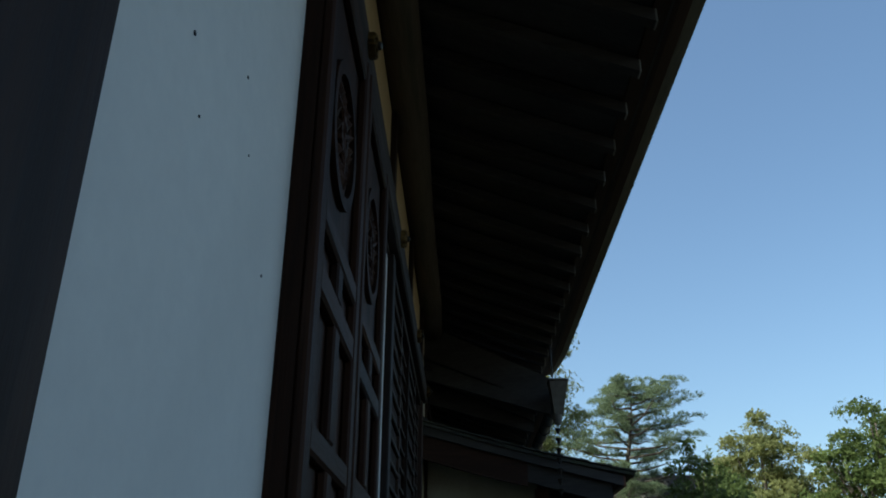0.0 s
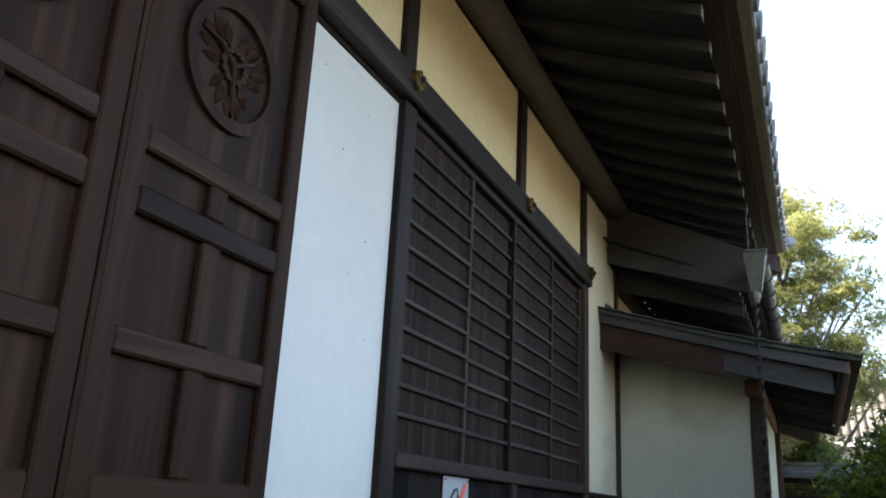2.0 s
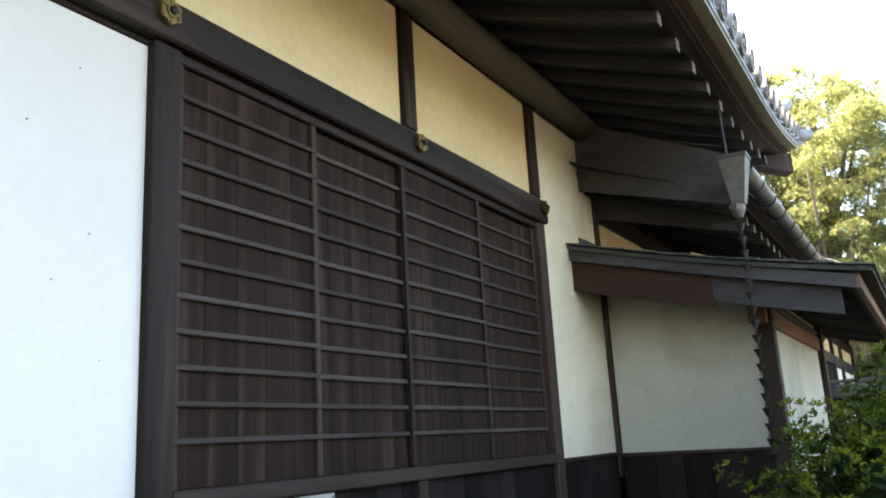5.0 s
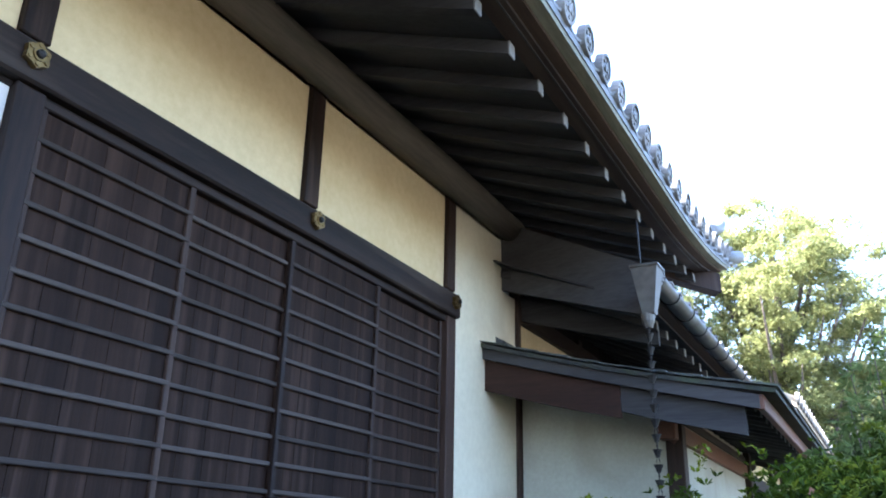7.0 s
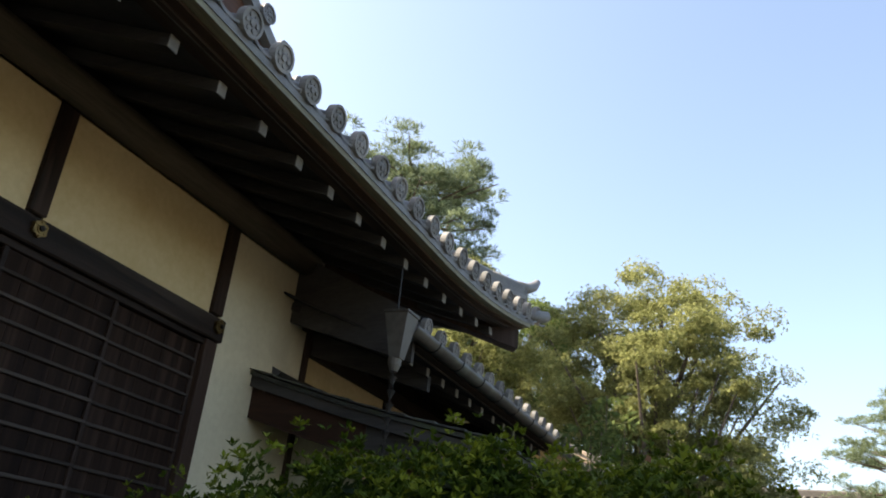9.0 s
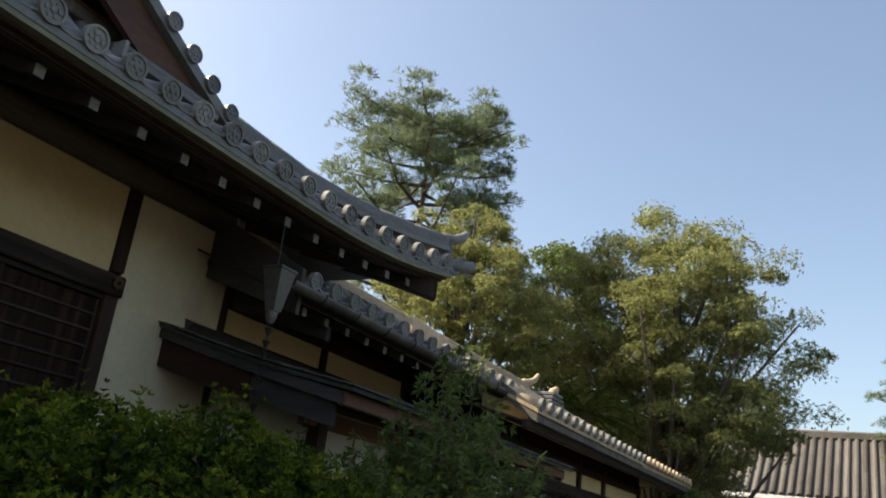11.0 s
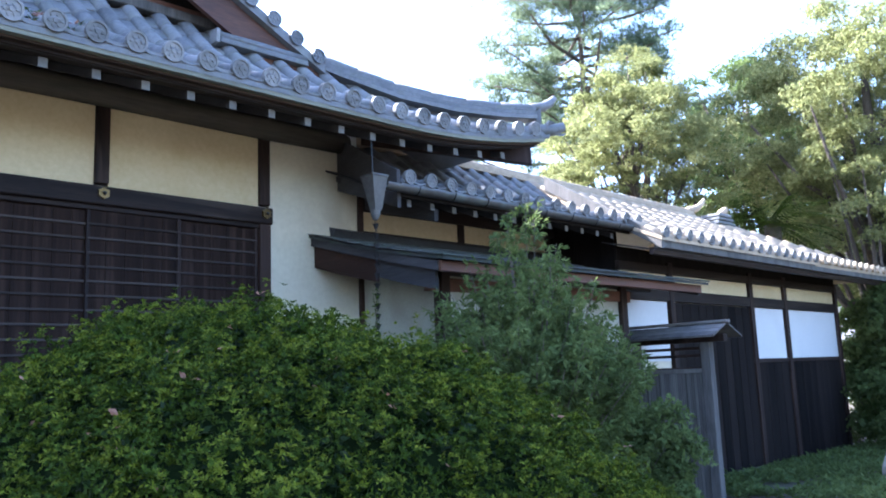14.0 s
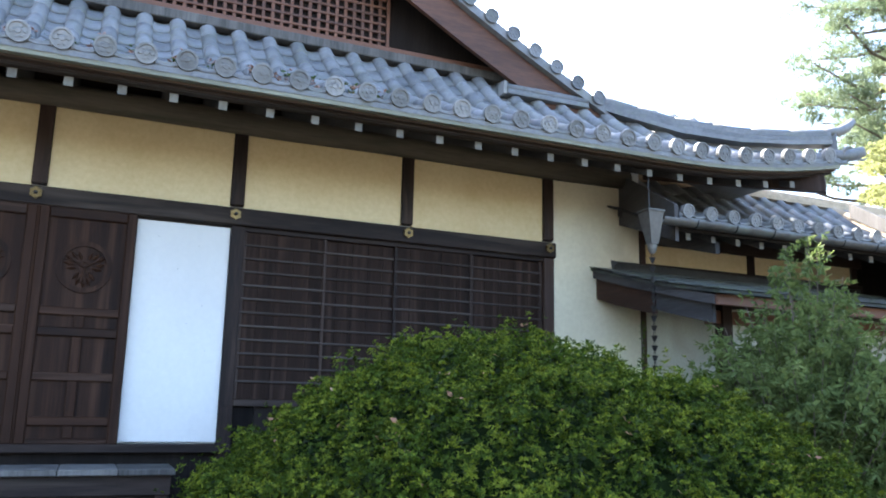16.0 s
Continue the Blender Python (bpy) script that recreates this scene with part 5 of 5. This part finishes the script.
def build_bush():
    rs = np.random.RandomState(7)
    cs, ws, ins, inw, young, yw = [], [], [], [], [], []
    tries = 0
    while len(cs) < 46000 and tries < 700000:
        tries += 1
        x, y = rs.uniform(-1.15, 4.4), rs.uniform(-5.85, -1.55)
        z = bush_top(x, y)
        if z is None:
            continue
        e = 0.03
        zx, zy = bush_top(x + e, y), bush_top(x, y + e)
        gx = -3.0 if zx is None else (zx - z) / e
        gy = -3.0 if zy is None else (zy - z) / e
        area = min(math.sqrt(1 + gx * gx + gy * gy), 5)
        if rs.rand() > area / 5 * (0.45 if y > -2.6 else 1):
            continue
        nrm = Vector((-gx, -gy, 1)).normalized()
        p = Vector((x, y, z - (rs.uniform(0, 0.5) if area > 4 else 0)))
        # tufts: each swells out of the mound, with dark hollows between
        q = p * 4.8 + Vector((0.3, 0.7, 0.1))
        near, seeds = noise.voronoi(q)
        dome = (q - seeds[0]) * 1.1
        fine = noise.voronoi(p * 11.0)[0][0]
        high = min(near[1] - near[0], 0.6) / 0.6
        swell = 0.19 * high ** 0.8 + 0.06 * (0.5 - fine)
        if high < 0.12 and rs.rand() < 0.4:
            continue
        p = p + nrm * (swell - 0.11)
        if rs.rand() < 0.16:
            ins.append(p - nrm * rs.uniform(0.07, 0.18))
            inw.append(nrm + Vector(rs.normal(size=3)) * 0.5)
        jut = rs.uniform(-0.03, 0.02) + (rs.uniform(0.03, 0.12) if rs.rand() < 0.06 else 0)
        if high > 0.35 and fine < 0.32 and rs.rand() < 0.5:
            young.append(p + nrm * (jut + 0.02))
            yw.append(nrm + dome + Vector((0, 0, 0.8)) + Vector(rs.normal(size=3)) * 0.2)
            continue
        cs.append(p + nrm * jut)
        ws.append(nrm + dome + Vector((0, 0, 0.6)) + Vector(rs.normal(size=3)) * 0.2)
    bush = empty("azalea_bush", 1.62, -3.72, ground_z(1.6, -3.7), "broad clipped azalea mound with a few dry brown leaves", "bush")
    m = pose(-1.62, 3.72, -ground_z(1.6, -3.7))
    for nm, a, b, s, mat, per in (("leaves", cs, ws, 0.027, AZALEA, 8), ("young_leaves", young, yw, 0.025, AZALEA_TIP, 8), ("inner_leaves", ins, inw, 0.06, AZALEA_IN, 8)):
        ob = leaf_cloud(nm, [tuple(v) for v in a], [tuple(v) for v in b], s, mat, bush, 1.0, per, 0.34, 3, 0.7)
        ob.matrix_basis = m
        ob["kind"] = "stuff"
    # dark sheet under the leaves, the mound's inner shade put into its colour
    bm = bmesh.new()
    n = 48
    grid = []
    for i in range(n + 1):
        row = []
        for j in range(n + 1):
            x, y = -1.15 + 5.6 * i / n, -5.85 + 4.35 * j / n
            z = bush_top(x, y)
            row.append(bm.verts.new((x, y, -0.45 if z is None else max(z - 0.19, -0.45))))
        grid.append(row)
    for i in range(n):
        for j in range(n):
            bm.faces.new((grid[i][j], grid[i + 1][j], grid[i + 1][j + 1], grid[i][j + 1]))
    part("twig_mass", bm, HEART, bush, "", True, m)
    # small domed tufts of fine leaves at the shoot ends, and a few taller sprigs
    sprig_c, sprig_w = [], []
    for i in rs.choice(len(cs), 5200, replace=False):
        way = (Vector(ws[i]).normalized() + Vector((0, 0, 0.5)) + Vector(rs.normal(size=3)) * 0.25).normalized()
        rise = rs.uniform(0.0, 0.035) + (rs.uniform(0.04, 0.11) if rs.rand() < 0.10 else 0)
        wide = rs.uniform(0.016, 0.034)
        for k in range(5):
            out = Vector(rs.normal(size=3))
            out = (out - way * out.dot(way)).normalized() * (wide if k else 0)
            sprig_c.append(tuple(cs[i] + way * (rise + (0.0 if k else wide * 0.6)) + out))
            sprig_w.append(tuple(way + out * 22))
        if rise > 0.05:
            for k in range(3):
                sprig_c.append(tuple(cs[i] + way * rise * k / 3))
                sprig_w.append(tuple(way))
    ob = leaf_cloud("sprig_leaves", sprig_c, sprig_w, 0.024, AZALEA_TIP, bush, 1.0, 6, 0.34, 17, 0.55)
    ob.matrix_basis = m
    ob["kind"] = "stuff"
    pick = rs.choice(len(cs), 120, replace=False)
    clump = []
    for i in pick:
        clump.append(cs[i])
    for i in pick[:9]:
        for k in range(6):
            clump.append(cs[i] + Vector(rs.normal(size=3)) * 0.05)
    ob = leaf_cloud("dry_leaves", [tuple(v) for v in clump], [(0, -0.5, 1)] * len(clump), 0.055, DRY, bush, 1, 2, 0.5, 9)
    ob.matrix_basis = m
    ob["kind"] = "stuff"
    # long shoots that stand above the clipped top
    sc, sw = [], []
    for x, y, z, h in ((2.95, -2.95, 1.72, 0.42), (1.15, -3.5, 1.75, 0.18), (1.55, -3.6, 1.75, 0.2), (1.75, -3.7, 1.75, 0.16), (2.4, -3.4, 1.65, 0.14)):
        bm = bmesh.new()
        tube(bm, [(x, y, z - 0.2), (x + 0.02, y, z + h * 0.5), (x + 0.01, y + 0.02, z + h)], [0.006, 0.005, 0.002], 5)
        for k in range(14):
            u = k / 13
            sc.append((x + 0.02 * u, y, z + h * u))
            sw.append((rs.normal() * 0.5, rs.normal() * 0.5, 0.8))
        part("shoot", bm, BARK, bush, "", True, m)
    ob = leaf_cloud("shoot_leaves", sc, sw, 0.04, AZALEA, bush, 1, 5, 0.42, 12)
    ob.matrix_basis = m
    ob["kind"] = "stuff"


def build_tree(name, x, y, top, radius, low, label, category, material, leaf, count, clumps, seed, trunk=0.2, lean=(0, 0), flat=0.75, per=5, slim=0.4, bare=0.0, fill=1.0, lift=0.35):
    rs = np.random.RandomState(seed)
    gz = ground_z(x, y)
    t = empty(name, x, y, gz, label, category)
    H = top - gz
    lo = low - gz
    # clump centres inside an uneven crown
    cl = []
    while len(cl) < clumps:
        d = rs.normal(size=3)
        d /= np.linalg.norm(d)
        rr = rs.uniform(0.2, 1) ** 0.6
        z = lo + (H - lo) * (0.5 + 0.5 * d[2] * rr)
        k = 1 - 0.35 * max(0, (z - lo) / (H - lo) - 0.5) * 2
        wob = 0.8 + 0.35 * noise.noise(Vector(d) * 2.0 + Vector((seed, 0, 0)))
        cl.append((d[0] * rr * radius * k * wob + lean[0] * z / H, d[1] * rr * radius * k * wob + lean[1] * z / H, min(z, H - 0.25 * radius / max(clumps, 1) ** 0.33)))
    cl = np.array(cl)
    bm = bmesh.new()
    spine = [(lean[0] * u * 0.9 + 0.12 * math.sin(3 * u + seed), lean[1] * u * 0.9 + 0.1 * math.cos(4 * u + seed), H * 0.9 * u) for u in (0, 0.12, 0.3, 0.5, 0.7, 0.88, 1)]
    tube(bm, spine, [trunk * (1.25 - u) for u in (0, 0.2, 0.4, 0.6, 0.8, 1, 1.13)], 10)
    part("trunk", bm, BARK, t, "", True)
    bm = bmesh.new()
    for c in cl[: min(clumps, 50)]:
        u = min(max((c[2] - 0.25 * H) / H, 0.12), 0.85)
        i = u * 6
        a = Vector(spine[int(i)]).lerp(Vector(spine[min(int(i) + 1, 6)]), i - int(i))
        e = Vector(c)
        mid = a.lerp(e, 0.5) + Vector((0, 0, -0.10 * (e - a).length))
        tube(bm, [a, mid, e], [trunk * 0.30, trunk * 0.19, trunk * 0.06], 6)
    part("branchwork", bm, BARK, t, "", True)["kind"] = "stuff"
    cr = radius * fill * 1.35 / max(clumps, 1) ** 0.38
    ctr, way = [], []
    each = count // clumps
    for c in cl:
        s = cr * rs.uniform(0.6, 1.25)
        d = rs.normal(size=(each, 3))
        d /= np.linalg.norm(d, axis=1, keepdims=True)
        d[:, 2] = np.where(d[:, 2] < -0.25, -d[:, 2] * 0.6, d[:, 2])
        p = d * (rs.uniform(0.45, 1.0, (each, 1)) ** 0.7) * s
        p[:, 2] *= flat
        p += rs.normal(size=p.shape) * s * 0.08
        ctr.append(c + p)
        way.append(d + np.array([0, 0, 0.25]) + rs.normal(size=d.shape) * 0.6)
    ob = leaf_cloud("crown", np.concatenate(ctr), np.concatenate(way), leaf, material, t, 1.0, per, slim, seed + 1, lift)
    ob["kind"] = "stuff"
    return t


def build_pine(x, y, top, radius, low, seed, label, count=2600, lean=(0, 0)):
    rs = np.random.RandomState(seed)
    gz = ground_z(x, y)
    t = empty("pine_tree", x, y, gz, label, "tree")
    H, lo = top - gz, low - gz
    bm = bmesh.new()
    spine = [Vector((lean[0] * u + 0.5 * math.sin(2.2 * u * 3 + seed), lean[1] * u + 0.4 * math.cos(5 * u + seed), H * 0.97 * u)) for u in [i / 10 for i in range(11)]]
    tube(bm, spine, [0.34 * (1.08 - i / 10) for i in range(11)], 10)
    part("trunk", bm, BARK, t, "", True)
    bm = bmesh.new()
    ctr, way = [], []
    n = 54
    for k in range(n):
        f = (k + rs.rand()) / n
        z = lo + (H - lo) * f ** 0.9
        i = min(z / (H * 0.97) * 10, 9.99)
        a = spine[int(i)].lerp(spine[int(i) + 1], i - int(i))
        ang = k * 2.4 + rs.uniform(-0.5, 0.5)
        reach = radius * (1.0 - 0.55 * f ** 3.0) * rs.uniform(0.5, 1.05)
        e = a + Vector((math.cos(ang) * reach, math.sin(ang) * reach, reach * rs.uniform(0.05, 0.35)))
        mid = a.lerp(e, 0.5) + Vector((rs.normal() * 0.15, rs.normal() * 0.15, -0.05 * reach))
        tube(bm, [a, mid, e], [0.07, 0.045, 0.015], 6)
        pads = rs.randint(6, 9)
        for q in range(pads):
            u = 0.42 + 0.58 * (q + 0.6) / pads
            c = np.array(a.lerp(mid, u * 2) if u < 0.5 else mid.lerp(e, u * 2 - 1)) + rs.normal(size=3) * (0.34, 0.34, 0.16)
            m = count // (n * 7)
            s = radius * rs.uniform(0.08, 0.15)
            d = rs.normal(size=(m, 3))
            d /= np.linalg.norm(d, axis=1, keepdims=True)
            d[:, 2] = np.abs(d[:, 2]) * 0.9 - 0.15
            p = d * s * rs.uniform(0.3, 1, (m, 1)) * np.array([1, 1, 0.55])
            ctr.append(c + p + (0, 0, 0.12))
            way.append(d + np.array([0, 0, 0.8]))
    part("branchwork", bm, BARK, t, "", True)["kind"] = "stuff"
    ob = leaf_cloud("needles", np.concatenate(ctr), np.concatenate(way), 0.24, PINE, t, 0.9, 9, 0.10, seed + 2, 0.75)
    ob["kind"] = "stuff"
    return t


def build_palm(x, y, top, seed, label):
    rs = np.random.RandomState(seed)
    gz = ground_z(x, y)
    t = empty("palm_tree", x, y, gz, label, "tree")
    H = top - gz - 1.0
    bm = bmesh.new()
    tube(bm, [(0, 0, 0), (0.1, 0, H * 0.5), (0.05, 0.1, H)], [0.22, 0.19, 0.2], 10)
    part("trunk", bm, BARK, t, "", True)
    verts, faces = [], []
    for k in range(64):
        a, el = k * 2.399, rs.uniform(-0.5, 1.25)
        u = Vector((math.cos(a), math.sin(a), 0))
        w = Vector((-u.y, u.x, 0))
        L = rs.uniform(1.3, 1.95)
        for j in range(17):
            f = j / 16
            s = L * f
            p = Vector((0.05, 0.1, H)) + u * (s * math.cos(el)) + Vector((0, 0, s * math.sin(el) - 0.45 * f * f * L))
            for sg in (-1, 1):
                tip = p + (w * sg * 0.8 + u * 0.7 + Vector((0, 0, -0.25))) * (0.42 * math.sin(math.pi * min(f * 0.85 + 0.12, 1)))
                b = len(verts)
                verts += [tuple(p), tuple(p + u * 0.045), tuple(tip)]
                faces.append((b, b + 1, b + 2))
    me = bpy.data.meshes.new("fronds")
    me.from_pydata(verts, [], faces)
    me.materials.append(AZALEA)
    ob = new("fronds", me)
    ob.parent = t
    ob["kind"] = "stuff"


def build_stem_shrub():
    """A tall shrub of many thin stems whose slim leaves hang in tiers, narrowing to the tip."""
    rs = np.random.RandomState(21)
    x, y = 4.75, -3.0
    gz = ground_z(x, y)
    t = empty("evergreen_shrub", x, y, gz, "bushy blue-green evergreen shrub with slim drooping leaves beside the lean-to", "shrub")
    H = 3.08 - gz
    c, w = [], []
    for k in range(120):
        a = k * 2.4
        f = math.sqrt((k + 0.5) / 120)
        r = 1.28 * f
        top = H * (1 - 0.44 * f) * rs.uniform(0.80, 1.0) if k > 2 else H * (1 - 0.03 * k)
        tip = Vector((math.cos(a) * r, math.sin(a) * r * 0.85, top))
        root = Vector((math.cos(a) * 0.2 * f, math.sin(a) * 0.2 * f, 0))
        mid = root.lerp(tip, 0.55) + Vector((-math.cos(a) * 0.18 * f, -math.sin(a) * 0.18 * f, 0))
        bm = bmesh.new()
        tube(bm, [root, mid, tip], [0.014, 0.010, 0.003], 5)
        part("stem", bm, BARK, t, "", True)
        for q in range(74):
            u = 0.30 + 0.70 * rs.rand() ** 0.7
            p = root.lerp(mid, u / 0.55) if u < 0.55 else mid.lerp(tip, (u - 0.55) / 0.45)
            s = 0.17 * (1.12 - u) + 0.035
            c.append(tuple(p + Vector(rs.normal(size=3)) * s))
            w.append((math.cos(a) * 0.7 + rs.normal() * 0.5, math.sin(a) * 0.7 + rs.normal() * 0.5, -0.45 + rs.normal() * 0.35))
    ob = leaf_cloud("foliage", c, w, 0.082, SHRUB, t, 0.75, 8, 0.24, 22, 0.45)
    ob["kind"] = "stuff"


def build_far_hall():
    h = empty("far_hall", 40, -4, -0.3, "distant white-walled building with a long grey tiled roof", "building")
    b = pose(-40, 4, 0.3)
    part("wall", bm_box(39.0, 46.0, -12.5, 8.5, -0.6, 5.0, 0), WHITE, h, "", False, b)
    part("eave_board", bm_box(37.95, 38.1, -13.4, 9.4, 4.72, 4.9, 0), PALE, h, "", False, b)
    bm = bmesh.new()
    hexa(bm, [(38, -13.5, 4.8), (42.5, -13.5, 7.95), (42.5, 9.5, 7.95), (38, 9.5, 4.8)], [(38, -13.5, 4.92), (42.5, -13.5, 8.07), (42.5, 9.5, 8.07), (38, 9.5, 4.92)])
    roof = part("roof", bm, TILE_FAR, h, "", False, b)
    bm = bmesh.new()
    hexa(bm, [(42.5, -13.5, 7.95), (47, -13.5, 4.8), (47, 9.5, 4.8), (42.5, 9.5, 7.95)], [(42.5, -13.5, 8.07), (47, -13.5, 4.92), (47, 9.5, 4.92), (42.5, 9.5, 8.07)])
    part("back_slope", bm, TILE_FAR, roof)
    bm = bmesh.new()
    tube(bm, [(37.95, 0, 4.95), (42.5, 0, 8.1)], [0.11, 0.11], 8)
    me = bpy.data.meshes.new("roof_rib")
    bm.to_mesh(me)
    bm.free()
    me.materials.append(TILE_FAR)
    y = -13.4
    while y < 9.5:
        share("roof_rib", me, roof, pose(0, y, 0))
        y += 0.36
    part("ridge", bm_box(42.3, 42.75, -13.6, 9.6, 8.0, 8.42, 0.08), TILE_FAR, roof)


build_bush()
build_stem_shrub()
build_tree("garden_shrub", 6.6, -2.9, 1.2, 0.85, -0.3, "low leafy garden shrub by the gate", "shrub", SHRUB, 0.08, 3000, 26, 22, 0.04, (0, 0), 0.9, 6, 0.34)
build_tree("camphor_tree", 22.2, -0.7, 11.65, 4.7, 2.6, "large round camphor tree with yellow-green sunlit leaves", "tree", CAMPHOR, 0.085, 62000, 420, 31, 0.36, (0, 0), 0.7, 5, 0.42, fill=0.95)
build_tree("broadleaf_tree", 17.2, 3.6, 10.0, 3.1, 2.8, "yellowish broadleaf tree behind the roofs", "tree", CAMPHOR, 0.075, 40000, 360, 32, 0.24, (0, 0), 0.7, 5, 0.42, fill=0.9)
build_tree("evergreen_tree", 27.5, 4.8, 13.2, 4.2, 2.0, "dark evergreen tree behind the far wing", "tree", DEEP, 0.13, 24000, 240, 33, 0.3, (0, 0), 0.7, 5, 0.45, fill=0.9)
build_pine(20.0, 6.9, 14.6, 4.7, 7.0, 41, "tall pine tree with open layered branches behind the hall", 11500)
build_pine(40.0, -9.2, 12.6, 4.2, 5.0, 42, "spreading pine tree in the distance", 9000)
build_palm(18.4, 0.4, 5.8, 44, "dark cycad-like palm behind the tiled roof")
for sx, sy, st, sr, ss in ((18.6, -1.9, 3.1, 1.5, 51), (16.4, -3.3, 0.75, 1.2, 58), (17.6, -4.6, 1.1, 1.5, 59), (19.4, -3.9, 2.8, 2.0, 52), (21.5, -1.5, 3.2, 2.2, 57), (20.5, -7.7, 5.2, 2.2, 56)):
    build_tree("evergreen_shrub", sx, sy, st, sr, -0.9, "dense dark evergreen shrub at the end of the garden", "shrub", DEEP, 0.12, 11000, 110, ss, 0.08, (0, 0), 0.9, 5, 0.45, fill=1.25)
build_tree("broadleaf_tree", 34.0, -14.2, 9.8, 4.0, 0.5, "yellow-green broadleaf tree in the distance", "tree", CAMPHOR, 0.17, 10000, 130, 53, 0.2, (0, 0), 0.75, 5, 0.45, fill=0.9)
build_tree("broadleaf_tree", 29.0, -17.2, 9.4, 4.4, 0.5, "leafy green broadleaf tree in the distance", "tree", DEEP, 0.17, 10000, 130, 54, 0.25, (0, 0), 0.75, 5, 0.45, fill=0.9)
build_tree("broadleaf_tree", 32.0, 1.5, 7.0, 3.4, 0.5, "green broadleaf tree before the distant hall", "tree", DEEP, 0.17, 8000, 100, 55, 0.2, (0, 0), 0.75, 5, 0.45, fill=0.9)
build_far_hall()


def build_ground_cover():
    rs = np.random.RandomState(61)
    c, w = [], []
    for k in range(5200):
        x, y = rs.uniform(9.6, 19.5), rs.uniform(-4.6, -1.5)
        if noise.noise((x * 0.9, y * 0.9, 3.0)) < -0.25:
            continue
        c.append((x - 14.0, y + 3.0, ground_z(x, y) - ground_z(14.0, -3.0) + rs.uniform(0.0, 0.10)))
        w.append((rs.normal() * 0.3, rs.normal() * 0.3, 1))
    ob = leaf_cloud("ground_cover", c, w, 0.11, DEEP, None, 1.0, 6, 0.3, 62, 0.5)
    ob.matrix_basis = pose(14.0, -3.0, ground_z(14.0, -3.0))
    tagged(ob, "low dark leafy ground cover along the foot of the wing", "plants", kind="stuff")


build_ground_cover()


def build_weeds():
    rs = np.random.RandomState(77)
    w = empty("roof_weeds", -0.4, -1.55, 4.22, "small ferns and dry weeds growing between the eave tiles", "weeds")
    for nm, mat, n, s in (("green_weeds", AZALEA, 90, 0.06), ("dry_weeds", DRY, 130, 0.055)):
        c, d = [], []
        for k in range(n):
            g = rs.randint(0, 11)
            c.append((-2.0 + 0.3205 * g + 0.35 + rs.normal() * 0.05, -0.02 + abs(rs.normal()) * 0.18, 0.02 + abs(rs.normal()) * 0.05))
            d.append((rs.normal() * 0.3, -0.4, 1))
        c = [(x, y, z + 0.62 * max(y, 0)) for x, y, z in c]
        ob = leaf_cloud(nm, c, d, s, mat, w, 1, 5, 0.35, 5)
        ob["kind"] = "stuff"


build_weeds()
